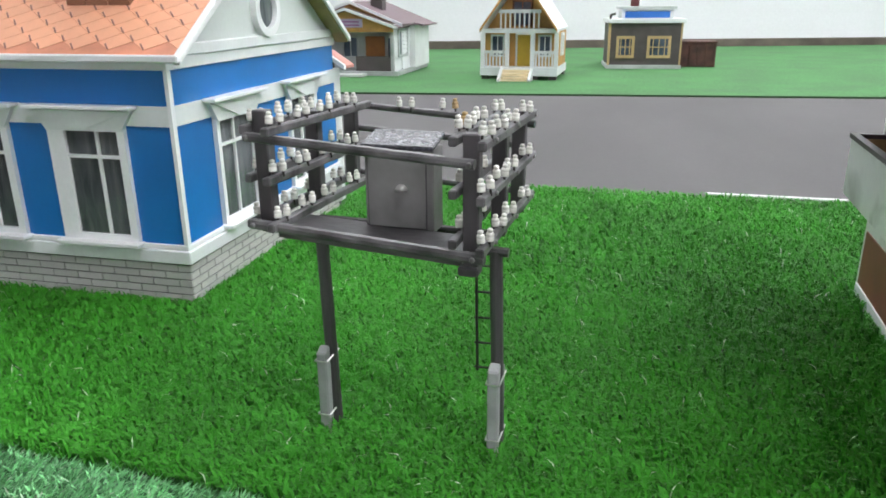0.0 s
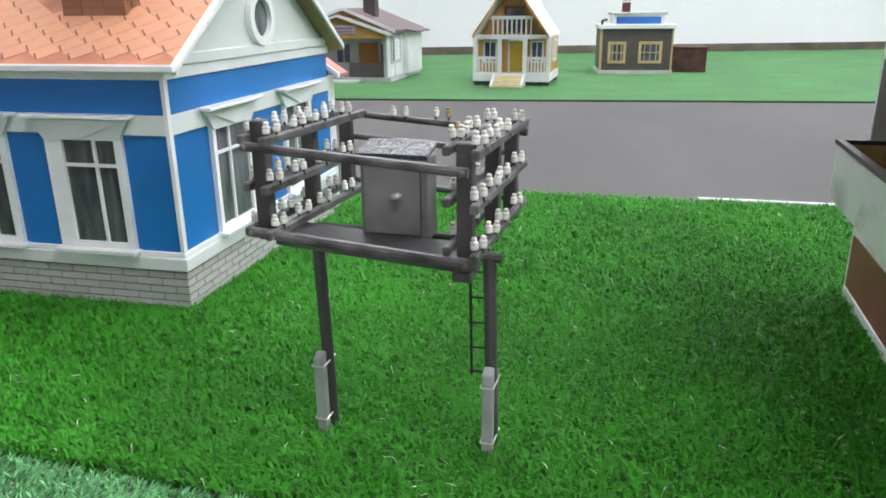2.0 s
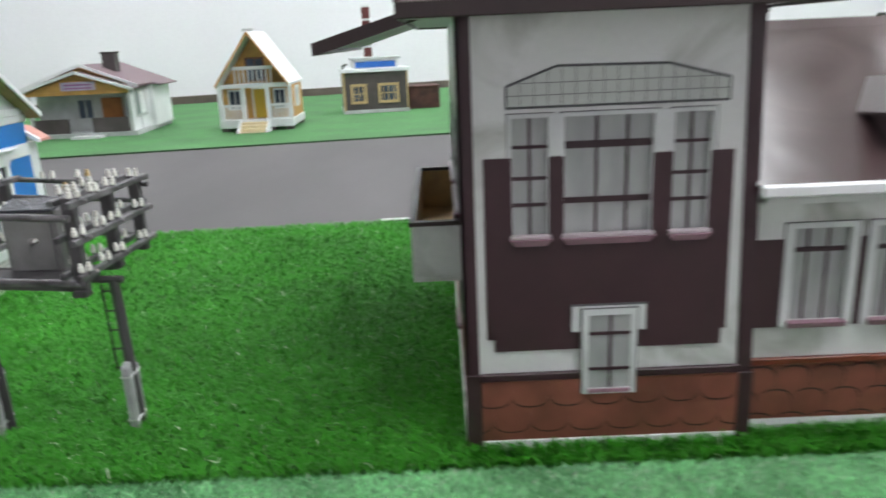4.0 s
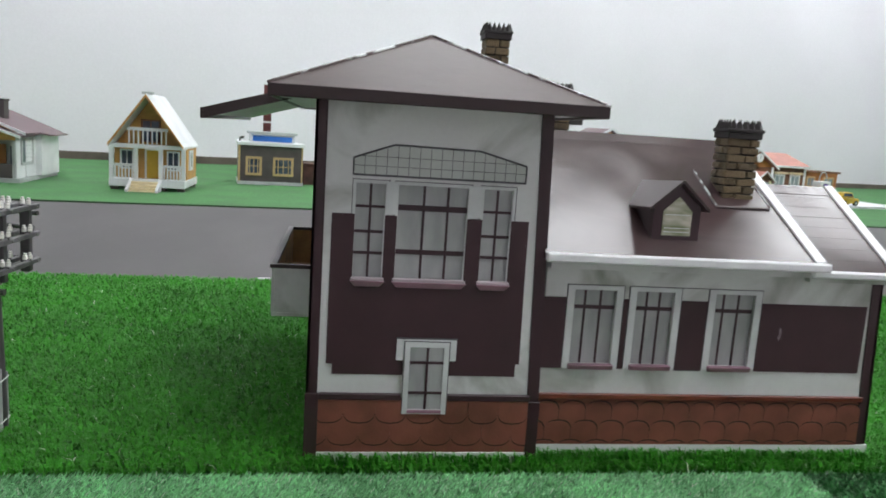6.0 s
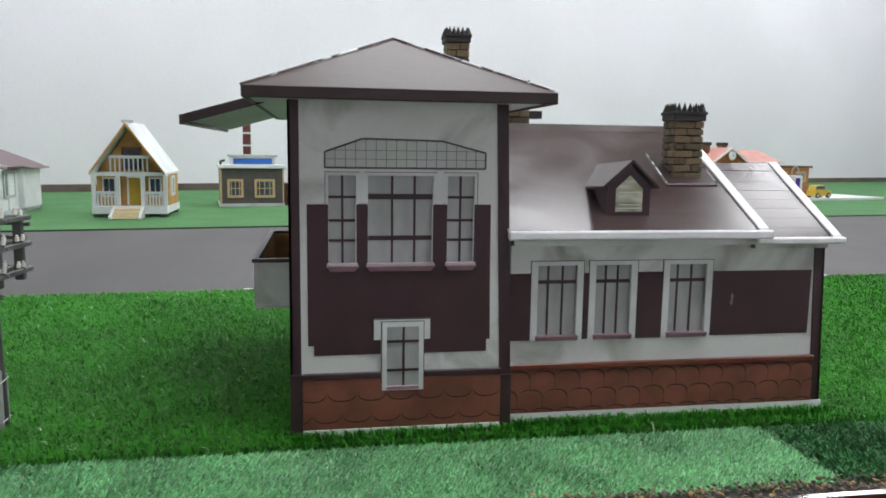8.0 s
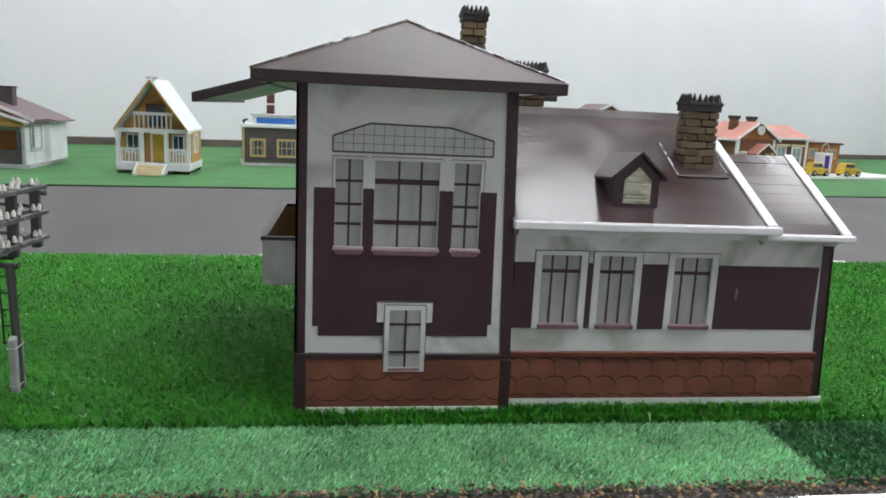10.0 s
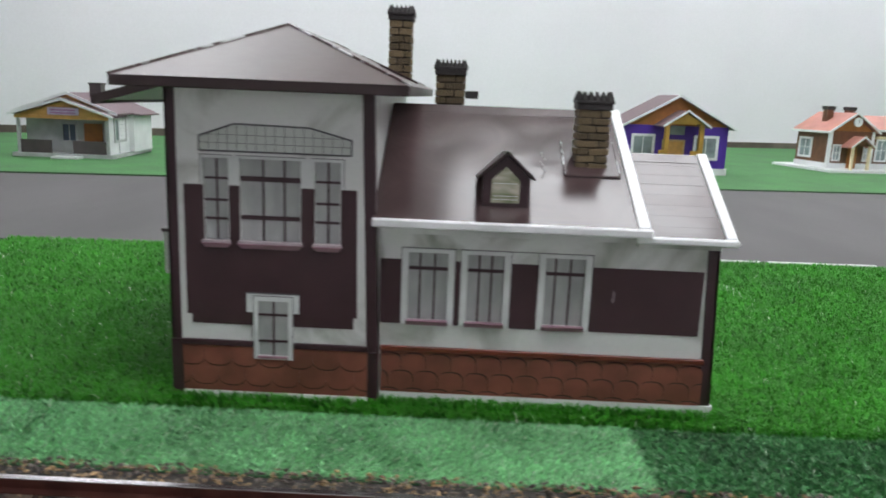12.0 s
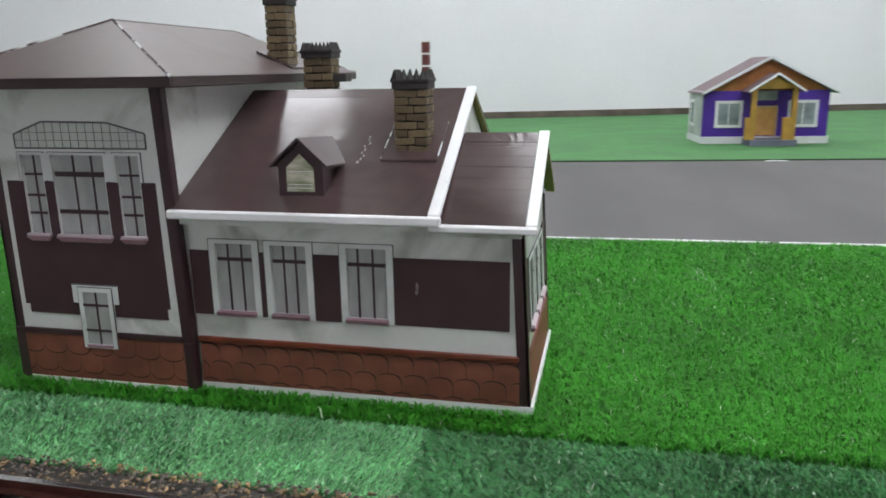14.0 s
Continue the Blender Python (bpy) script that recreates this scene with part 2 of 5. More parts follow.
g.node_tree.nodes["Principled BSDF"].inputs["IOR"].default_value = 1.3
M["glass"] = g

# ---- building helpers ----
ORG = Vector((0, 0, 0))


def thing(name, m, label, category, group="", kind=""):
    ob = new(name)
    ob.empty_display_size = 0.02
    ob.matrix_basis = m
    return tagged(ob, label, category, group, kind)


def finish(bm, material, name, bevel=0.0, smooth=False):
    if bevel:
        bmesh.ops.bevel(bm, geom=bm.edges[:], offset=bevel, segments=1, affect="EDGES", profile=0.5)
    bmesh.ops.recalc_face_normals(bm, faces=bm.faces[:])
    if smooth:
        for f in bm.faces:
            f.smooth = True
    me = bpy.data.meshes.new(name)
    bm.to_mesh(me)
    bm.free()
    me.materials.append(M[material])
    return me


def part(name, bm, material, parent=None, label="", bevel=0.0, smooth=False):
    """One mesh object, under a thing or a part where one is given."""
    if ORG.length:
        bmesh.ops.translate(bm, verts=bm.verts[:], vec=-ORG)
    ob = new(name, finish(bm, material, name, bevel, smooth))
    ob.parent = parent
    return tagged(ob, label)


def piece(name, me, parent, m):
    """One more object on a shared mesh."""
    ob = new(name, me)
    ob.parent = parent
    ob.matrix_basis = Matrix.Translation(-ORG) @ m
    return ob


def hexa(bm, c):
    """A solid with eight corners: four below, four above, both in the same turn."""
    v = [bm.verts.new(p) for p in c]
    for f in ((3, 2, 1, 0), (4, 5, 6, 7), (0, 1, 5, 4), (1, 2, 6, 5), (2, 3, 7, 6), (3, 0, 4, 7)):
        bm.faces.new([v[i] for i in f])
    return bm


def box(x0, x1, y0, y1, z0, z1, bm=None):
    bm = bm or bmesh.new()
    return hexa(bm, [(x0, y0, z0), (x1, y0, z0), (x1, y1, z0), (x0, y1, z0), (x0, y0, z1), (x1, y0, z1), (x1, y1, z1), (x0, y1, z1)])


def mbox(f, a0, a1, z0, z1, d0, d1, bm=None):
    """A box on a wall: a along the wall, z up, d out from it; f maps (a, z, d) to the place."""
    bm = bm or bmesh.new()
    return hexa(bm, [f(a0, z0, d0), f(a1, z0, d0), f(a1, z0, d1), f(a0, z0, d1), f(a0, z1, d0), f(a1, z1, d0), f(a1, z1, d1), f(a0, z1, d1)])


def prism(pts, vec, bm=None):
    """A flat outline pushed along vec."""
    bm = bm or bmesh.new()
    vec = Vector(vec)
    a = [bm.verts.new(p) for p in pts]
    b = [bm.verts.new(Vector(p) + vec) for p in pts]
    bm.faces.new(a[::-1])
    bm.faces.new(b)
    for i in range(len(a)):
        j = (i + 1) % len(a)
        bm.faces.new((a[i], a[j], b[j], b[i]))
    return bm


def slab(corners, thick, bm=None):
    """A sloping plate: its top corners, and how thick it is downwards."""
    return prism([Vector(c) - Vector((0, 0, thick)) for c in corners], (0, 0, thick), bm)


def rod(p, q, r, bm=None, n=8, r2=None):
    bm = bm or bmesh.new()
    p, q = Vector(p), Vector(q)
    m = (q - p).to_track_quat("Z", "Y").to_matrix().to_4x4()
    m.translation = (p + q) / 2
    bmesh.ops.create_cone(bm, cap_ends=True, segments=n, radius1=r, radius2=r if r2 is None else r2, depth=(q - p).length, matrix=m)
    return bm


def lathe(profile, n=12, at=(0, 0, 0), bm=None):
    bm = bm or bmesh.new()
    rings = [[bm.verts.new((at[0] + r * math.cos(2 * math.pi * i / n), at[1] + r * math.sin(2 * math.pi * i / n), at[2] + z)) for i in range(n)] for r, z in profile]
    for a, b in zip(rings, rings[1:]):
        for i in range(n):
            bm.faces.new((a[i], a[(i + 1) % n], b[(i + 1) % n], b[i]))
    bm.faces.new(rings[0][::-1])
    bm.faces.new(rings[-1])
    return bm


# ---- the room ----
WALL_DIR = math.degrees(math.atan(0.33))


def wall_y(x):
    return 3.93 + 0.33 * x


def road_near(x):
    return 0.920 + 0.043 * x


def road_far(x):
    return 1.915 + 0.150 * x


X0, X1, YB = -3.6, 6.0, -2.6
tagged(part("floor", box(X0 - 0.2, X1 + 0.2, YB - 0.2, wall_y(X1) + 0.3, -0.06, -0.02), "room_floor"), "grey room floor under the layout", "floor", kind="structure")
tagged(part("wall_north", prism([(X0, wall_y(X0), -0.02), (X1, wall_y(X1), -0.02), (X1, wall_y(X1) + 0.12, -0.02), (X0, wall_y(X0) + 0.12, -0.02)], (0, 0, CEILING + 0.02)), "room_wall"), "pale grey-white painted room wall", "wall", kind="structure")
tagged(part("wall_west", box(X0 - 0.12, X0, YB, wall_y(X0) + 0.12, -0.02, CEILING), "room_wall"), "pale grey-white painted room wall", "wall", kind="structure")
tagged(part("wall_east", box(X1, X1 + 0.12, YB, wall_y(X1) + 0.12, -0.02, CEILING), "room_wall"), "pale grey-white painted room wall", "wall", kind="structure")
tagged(part("wall_south", box(X0 - 0.12, X1 + 0.12, YB - 0.12, YB, -0.02, CEILING), "room_wall"), "pale grey-white painted room wall", "wall", kind="structure")
tagged(part("ceiling", box(X0 - 0.12, X1 + 0.12, YB - 0.12, wall_y(X1) + 0.2, CEILING, CEILING + 0.1), "ceiling"), "plain white ceiling", "ceiling", kind="structure")
tagged(part("baseboard", prism([(X0, wall_y(X0) - 0.014, -0.02), (X1, wall_y(X1) - 0.014, -0.02), (X1, wall_y(X1) - 0.002, -0.02), (X0, wall_y(X0) - 0.002, -0.02)], (0, 0, 0.058)), "skirting", bevel=0.002), "dark brown skirting board along the wall", "skirting board", kind="structure")
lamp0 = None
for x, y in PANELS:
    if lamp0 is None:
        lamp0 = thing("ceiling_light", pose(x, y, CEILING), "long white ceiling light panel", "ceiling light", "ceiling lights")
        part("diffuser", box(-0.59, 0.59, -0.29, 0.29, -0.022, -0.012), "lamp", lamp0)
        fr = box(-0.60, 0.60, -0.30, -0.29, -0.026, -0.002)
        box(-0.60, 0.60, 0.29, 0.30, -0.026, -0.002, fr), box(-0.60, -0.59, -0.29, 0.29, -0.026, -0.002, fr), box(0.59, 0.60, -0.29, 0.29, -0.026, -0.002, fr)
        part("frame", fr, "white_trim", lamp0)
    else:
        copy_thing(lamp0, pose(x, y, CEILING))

# ---- the ground ----
tagged(part("ground", box(-1.9, 2.2, 0.262, 1.15, -0.018, -0.006), "turf_back"), "dark green backing of the artificial turf", "ground", kind="structure")
tagged(part("road", prism([(X0 + 0.1, road_near(X0) - 0.01, -0.0055), (X1 - 0.1, road_near(X1) - 0.01, -0.0055), (X1 - 0.1, road_far(X1) + 0.02, -0.0055), (X0 + 0.1, road_far(X0) + 0.02, -0.0055)], (0, 0, 0.0035)), "road"), "plain matt grey road sheet", "road", kind="structure")
tagged(part("far_lawn", prism([(X0 + 0.02, road_far(X0), -0.018), (X1 - 0.02, road_far(X1), -0.018), (X1 - 0.02, wall_y(X1) - 0.016, -0.018), (X0 + 0.02, wall_y(X0) - 0.016, -0.018)], (0, 0, 0.019)), "far_turf"), "light green artificial turf beyond the road", "lawn", kind="structure")
tagged(part("lawn_edge", prism([(X0 + 0.02, road_far(X0) - 0.010, -0.002), (X1 - 0.02, road_far(X1) - 0.010, -0.002), (X1 - 0.02, road_far(X1) - 0.001, -0.002), (X0 + 0.02, road_far(X0) - 0.001, -0.002)], (0, 0, 0.004)), "turf_edge"), "dark cut edge of the far turf", "trim", kind="structure")
for a, b in ((0.06, 0.40), (0.50, 0.95), (0.965, 1.16)):
    tagged(part("road_line", prism([(a, road_near(a) + 0.004, -0.002), (b, road_near(b) + 0.004, -0.002), (b, road_near(b) + 0.011, -0.002), (a, road_near(a) + 0.011, -0.002)], (0, 0, 0.002)), "road_line"), "white painted edge line of the road", "road marking", kind="structure")
for a, b, tone in ((-0.9, 0.5600, "light"), (0.5615, 1.7, "darker")):
    tagged(part("pavement", box(a, b, 0.157, 0.2625, -0.018, -0.0062), "mat_back"), tone + " green short-pile turf mat strip", "turf mat", kind="structure")
tagged(part("trackbed", box(-0.9, 1.7, -0.02, 0.156, -0.0195, -0.0062), "ballast"), "dark gravel bed under the track", "track bed", kind="structure")

# ---- signal station: tower and low wing, one card model ----
ORG = Vector((0.40, 0.29, 0.0))
st = thing("station_building", pose(*ORG), "maroon and white card model station with brown plastic roofs", "model building")
TY, AY = 0.282, 0.291


def tf(a, z, d):
    return (a, TY - d, z)


def af(a, z, d):
    return (a, AY - d, z)


def lf(a, z, d):
    return (0.165 - d, a, z)


def rf(a, z, d):
    return (0.637 + d - 0.045 * z, a, z)


def facade(f, a0, a1, z0, z1, holes, depth, lean):
    """A card wall with openings cut through it; its far edge leans in with height."""
    cols = sorted({a0, a1} | {h[i] for h in holes for i in (0, 1)})
    rows = sorted({z0, z1} | {h[i] for h in holes for i in (2, 3)})
    solid = {(i, j) for i in range(len(cols) - 1) for j in range(len(rows) - 1)
             if not any(h[0] <= cols[i] < h[1] and h[2] <= rows[j] < h[3] for h in holes)}
    bm = bmesh.new()
    net = {(i, j, k): bm.verts.new(f(a - (lean * z if a == a1 else 0), z, -depth * k)) for i, a in enumerate(cols) for j, z in enumerate(rows) for k in (0, 1)}
    for i, j in solid:
        for k in (0, 1):
            bm.faces.new([net[p + (k,)] for p in ((i, j), (i + 1, j), (i + 1, j + 1), (i, j + 1))])
        for nb, p, q in (((i - 1, j), (i, j), (i, j + 1)), ((i + 1, j), (i + 1, j), (i + 1, j + 1)), ((i, j - 1), (i, j), (i + 1, j)), ((i, j + 1), (i, j + 1), (i + 1, j + 1))):
            if nb not in solid:
                bm.faces.new([net[p + (0,)], net[q + (0,)], net[q + (1,)], net[p + (1,)]])
    bmesh.ops.delete(bm, geom=[v for v in bm.verts if not v.link_faces], context="VERTS")
    return bm


CARD = 0.0042
TOWER_WINDOWS = [(0.1915, 0.2172), (0.2222, 0.2780), (0.2855, 0.3115)]
WING_WINDOWS = [(0.3615, 0.4070), (0.4125, 0.4555), (0.4795, 0.5250)]
part("tower_front", facade(tf, 0.165, 0.341, -0.008, 0.268, [(a + 0.0021, b - 0.0021, 0.139, 0.2105) for a, b in TOWER_WINDOWS], CARD, 0.0262), "white_card", st, "stained white card tower front")
part("wing_front", facade(af, 0.3435, 0.6362, -0.008, 0.156, [(a + 0.0054, b - 0.0054, 0.0755, 0.1362) for a, b in WING_WINDOWS], CARD, 0.0427), "white_card", st, "stained white card wing front")
tw = part("tower_wall", hexa(bmesh.new(), [(0.165, TY + CARD + 0.0003, -0.008), (0.341, TY + CARD + 0.0003, -0.008), (0.341, 0.64, -0.008), (0.165, 0.64, -0.008), (0.165, TY + CARD + 0.0003, 0.268), (0.334, TY + CARD + 0.0003, 0.268), (0.334, 0.64, 0.268), (0.165, 0.64, 0.268)]), "white_card", st, "stained white card tower wall")
aw = box(0.337, 0.562, AY + CARD + 0.0003, 0.60, -0.008, 0.160)
annex = part("annex_wall", aw, "white_card", st, "stained white card wall of the low wing")
part("gable_wall", prism([(0.556, 0.295, 0.1602), (0.556, 0.594, 0.1602), (0.556, 0.444, 0.2575)], (0.004, 0, 0)), "white_card", st)
part("end_wall", hexa(bmesh.new(), [(0.5625, AY + CARD + 0.0003, -0.008), (0.6362, AY + CARD + 0.0003, -0.008), (0.6362, 0.476, -0.008), (0.5625, 0.476, -0.008), (0.5625, AY + CARD + 0.0003, 0.156), (0.6292, AY + CARD + 0.0003, 0.156), (0.6292, 0.476, 0.156), (0.5625, 0.476, 0.156)]), "white_card", st)
part("end_gable", prism([(0.625, 0.296, 0.1562), (0.625, 0.474, 0.1562), (0.625, 0.386, 0.216)], (0.004, 0, 0)), "white_card", st)

# corner strips of maroon tape
part("corner_strip", mbox(tf, 0.1630, 0.1715, 0.046, 0.2675, 0.0, 0.0012), "maroon_tape", st)
part("corner_strip", mbox(lf, TY - 0.0012, TY + 0.008, 0.046, 0.2675, 0.0, 0.002), "maroon_tape", st)
part("corner_strip", hexa(bmesh.new(), [tf(0.3335, 0.046, 0), tf(0.3425, 0.046, 0), tf(0.3425, 0.046, 0.0012), tf(0.3335, 0.046, 0.0012), tf(0.3265, 0.2675, 0), tf(0.3355, 0.2675, 0), tf(0.3355, 0.2675, 0.0012), tf(0.3265, 0.2675, 0.0012)]), "maroon_tape", st)
part("corner_strip", hexa(bmesh.new(), [(0.341, TY, 0.046), (0.343, TY, 0.046), (0.343, TY + 0.008, 0.046), (0.341, TY + 0.008, 0.046), (0.334, TY, 0.2675), (0.336, TY, 0.2675), (0.336, TY + 0.008, 0.2675), (0.334, TY + 0.008, 0.2675)]), "maroon_tape", st)
part("base_post", mbox(tf, 0.1625, 0.1725, -0.008, 0.052, 0.0, 0.0024), "maroon_tape", st, bevel=0.0004)
part("base_post", mbox(tf, 0.3345, 0.3435, -0.008, 0.047, 0.0, 0.0024), "maroon_tape", st, bevel=0.0004)
part("base_post", box(0.3411, 0.3434, TY + 0.0001, AY - 0.0026, -0.008, 0.047), "maroon_tape", st)
part("corner_strip", hexa(bmesh.new(), [af(0.6285, 0, 0), af(0.6378, 0, 0), af(0.6378, 0, 0.0012), af(0.6285, 0, 0.0012), af(0.6215, 0.155, 0), af(0.6308, 0.155, 0), af(0.6308, 0.155, 0.0012), af(0.6215, 0.155, 0.0012)]), "maroon_tape", st)
part("corner_strip", mbox(rf, AY - 0.0012, AY + 0.007, 0.0, 0.155, -0.001, 0.0012), "maroon_tape", st)
part("corner_strip", mbox(rf, 0.468, 0.4765, 0.0, 0.155, -0.001, 0.0012), "maroon_tape", st)

# maroon panels on the tower front: a sheet with notched lower corners and piers between the windows
for pts in ([(0.177, 0.1368), (0.177, 0.075), (0.1815, 0.075), (0.1815, 0.067), (0.2345, 0.067), (0.2345, 0.1368)],
            [(0.2345, 0.1368), (0.2345, 0.096), (0.2695, 0.096), (0.2695, 0.1368)],
            [(0.2695, 0.1368), (0.2695, 0.067), (0.3215, 0.067), (0.3215, 0.077), (0.3245, 0.077), (0.3235, 0.1368)],
            [(0.177, 0.1368), (0.1934, 0.1368), (0.1934, 0.188), (0.177, 0.188)],
            [(0.2153, 0.1368), (0.2241, 0.1368), (0.2241, 0.188), (0.2153, 0.188)],
            [(0.2761, 0.1368), (0.2874, 0.1368), (0.2874, 0.188), (0.2761, 0.188)],
            [(0.3096, 0.1368), (0.3235, 0.1368), (0.3230, 0.188), (0.3096, 0.188)]):
    part("maroon_panel", prism([tf(a, z, 0.0) for a, z in pts], (0, -0.0008, 0)), "maroon", st)
for a0, a1 in ((0.343, 0.3612), (0.4075, 0.4125), (0.4555, 0.4795), (0.5255, 0.6205)):
    part("maroon_panel", mbox(af, a0, a1, 0.072, 0.1295, 0.0, 0.0008), "maroon", st)
part("maroon_panel", mbox(lf, 0.292, 0.350, 0.068, 0.188, 0.0, 0.0008), "maroon", st)
part("maroon_panel", mbox(lf, 0.582, 0.632, 0.068, 0.188, 0.0, 0.0008), "maroon", st)
part("maroon_panel", mbox(rf, 0.299, 0.312, 0.068, 0.128, -0.001, 0.0008), "maroon", st)
part("maroon_panel", mbox(rf, 0.442, 0.467, 0.068, 0.128, -0.001, 0.0008), "maroon", st)


def frame_of(f, a0, a1, z0, z1, w, d0, d1, bottom=True):
    bm = mbox(f, a0, a0 + w, z0, z1, d0, d1)
    mbox(f, a1 - w, a1, z0, z1, d0, d1, bm)
    mbox(f, a0 + w, a1 - w, z1 - w, z1, d0, d1, bm)
    if bottom:
        mbox(f, a0 + w, a1 - w, z0, z0 + w, d0, d1, bm)
    return bm


def station_window(f, a0, a1, z0, z1, uprights, bars, w=0.0021, top=0.0021, sill=True, thick=0.0018, leg=None, recess=0.0, lip=0.0):
    """White card surround; grey film pane, set back where the card is cut through; maroon glazing bars; mauve sill."""
    foot = z0 if leg is None else leg
    fr = mbox(f, a0, a0 + w, foot, z1, 0.0, 0.0012)
    mbox(f, a1 - w, a1, foot, z1, 0.0, 0.0012, fr), mbox(f, a0 + w, a1 - w, z1 - top, z1, 0.0, 0.0012, fr)
    if not sill:
        mbox(f, a0 + w, a1 - w, z0, z0 + w, 0.0, 0.0012, fr)
    win = part("window", fr, "frame_card", st, "white-framed window with grey pane and maroon bars")
    back = -recess
    part("pane", mbox(f, a0 + w * 0.8, a1 - w * 0.8, z0 + 0.0006, z1 - top * 0.8, back, back + 0.0004), "pane_grey", win)
    line = frame_of(f, a0 - 0.0007, a1 + 0.0007, foot, z1 + 0.0007, 0.0005, 0.0, 0.0009, leg is None)
    part("outline", line, "grid_line", win)
    for u in uprights:
        c = a0 + w + u * (a1 - a0 - 2 * w)
        part("glazing_bar", mbox(f, c - thick / 2, c + thick / 2, z0 + 0.001, z1 - top, back + 0.0005, back + 0.0009), "maroon_tape", win)
    for b, tb in bars:
        zz = z0 + (z1 - z0) * b
        part("glazing_bar", mbox(f, a0 + w, a1 - w, zz - tb / 2, zz + tb / 2, back + 0.0005, back + 0.0012), "maroon_tape", win)
    if leg is not None:
        part("reveal_edge", mbox(f, a1 - w - 0.0006, a1 - w, z0 + 0.002, leg, -0.0008, 0.0006), "frame_card", win)
    if sill:
        p, q = a0 + lip, a1 - lip
        c = [f(p + 0.0035, z0 - 0.0040, 0), f(q - 0.0035, z0 - 0.0040, 0), f(q - 0.0035, z0 - 0.0040, 0.0030), f(p + 0.0035, z0 - 0.0040, 0.0030),
             f(p, z0 + 0.0004, 0), f(q, z0 + 0.0004, 0), f(q, z0 + 0.0004, 0.0050), f(p, z0 + 0.0004, 0.0050)]
        if lip:
            c = [f(p, z0, 0), f(q, z0, 0), f(q, z0, 0.0040), f(p, z0, 0.0040), f(p, z0 + 0.0042, 0), f(q, z0 + 0.0042, 0), f(q, z0 + 0.0042, 0.0060), f(p, z0 + 0.0042, 0.0060)]
        part("sill", hexa(bmesh.new(), c), "pink_sill", win, bevel=0.0003)
        if not lip:
            part("sill_top", mbox(f, p + 0.0008, q - 0.0008, z0 + 0.0006, z0 + 0.0026, -0.0010, 0.0040), "sill_light", win, "pale mauve sill board", bevel=0.0003)
    return win


for (a0, a1), ups, bars in zip(TOWER_WINDOWS, ((0.5,), (0.373, 0.72), (0.5,)), (((0.275, 0.0022), (0.49, 0.0022), (0.74, 0.0020)), ((0.30, 0.0036), (0.745, 0.0043)), ((0.275, 0.0022), (0.49, 0.0022), (0.74, 0.0020)))):
    station_window(tf, a0, a1, 0.139, 0.2128, ups, bars, leg=0.188, recess=0.0034)
low = station_window(lambda a, z, d: tf(a, z, d + 0.0022), 0.2355, 0.2690, 0.037, 0.0935, (0.52,), ((0.30, 0.0020), (0.72, 0.0020)), w=0.0038, top=0.0038, sill=False)
part("inner_sill", mbox(tf, 0.2392, 0.2652, 0.0382, 0.0405, 0.0031, 0.0048), "pink_sill", low)
hood = mbox(tf, 0.2290, 0.2355, 0.079, 0.0955, 0.0008, 0.0022)
mbox(tf, 0.2690, 0.2745, 0.079, 0.0955, 0.0008, 0.0022, hood), mbox(tf, 0.2355, 0.2690, 0.0936, 0.0955, 0.0008, 0.0022, hood)
part("hood", hood, "frame_card", low)
part("hood_line", mbox(tf, 0.2285, 0.2750, 0.0956, 0.0964, 0.0, 0.0024), "grid_line", low)
for a0, a1 in ((0.2172, 0.2222), (0.2780, 0.2855)):
    part("pier_head", mbox(tf, a0, a1, 0.189, 0.2125, 0.0, 0.0014), "frame_card", st)

# leaded fanlight above the windows
fan = part("fanlight", prism([tf(a, z, 0) for a, z in ((0.191, 0.2165), (0.318, 0.2165), (0.318, 0.2290), (0.283, 0.2380), (0.220, 0.2390), (0.191, 0.2285))], (0, -0.0006, 0)), "soffit", st, "grey leaded fanlight over the windows")
rim = bmesh.new()
fp = [(0.191, 0.2165), (0.318, 0.2165), (0.318, 0.2290), (0.283, 0.2380), (0.220, 0.2390), (0.191, 0.2285)]
for (a, z), (b, y) in zip(fp, fp[1:] + fp[:1]):
    rod(tf(a, z, 0.0006), tf(b, y, 0.0006), 0.0007, rim, 6)
part("rim", rim, "grid_line", fan)
for i in range(1, 16):
    a = 0.191 + i * 0.127 / 16
    top = 0.2285 + (a - 0.191) / 0.029 * 0.0105 if a < 0.22 else (0.2385 if a < 0.283 else 0.238 - (a - 0.283) / 0.035 * 0.009)
    part("lead_line", mbox(tf, a - 0.0002, a + 0.0002, 0.2168, top, 0.0006, 0.0009), "grid_line", fan)
for z in (0.2232, 0.2300):
    part("lead_line", mbox(tf, 0.1915 if z < 0.2285 else 0.195, 0.3175 if z < 0.229 else 0.314, z - 0.0002, z + 0.0002, 0.0006, 0.0010), "grid_line", fan)

# windows of the low wing
for (a0, a1), ups in zip(WING_WINDOWS, ((0.29, 0.66), (0.32, 0.66), (0.26, 0.635))):
    station_window(af, a0, a1, 0.0720, 0.1395, ups, ((0.735, 0.0030),), w=0.0056, top=0.0034, recess=0.0036, lip=0.0046)
for z in (0.0714, 0.1397):
    part("outline", mbox(af, 0.4562, 0.4788, z, z + 0.0005, 0.0, 0.0009), "grid_line", st)
glue = [(0.5432, 0.1010), (0.5446, 0.0985), (0.5458, 0.1012), (0.5462, 0.1062), (0.5450, 0.1098), (0.5437, 0.1080), (0.5441, 0.1042)]
part("glue_smear", prism([af(a, z, 0.0008) for a, z in glue], (0, -0.00012, 0)), "smear", st, "dried glue smear on the maroon panel")
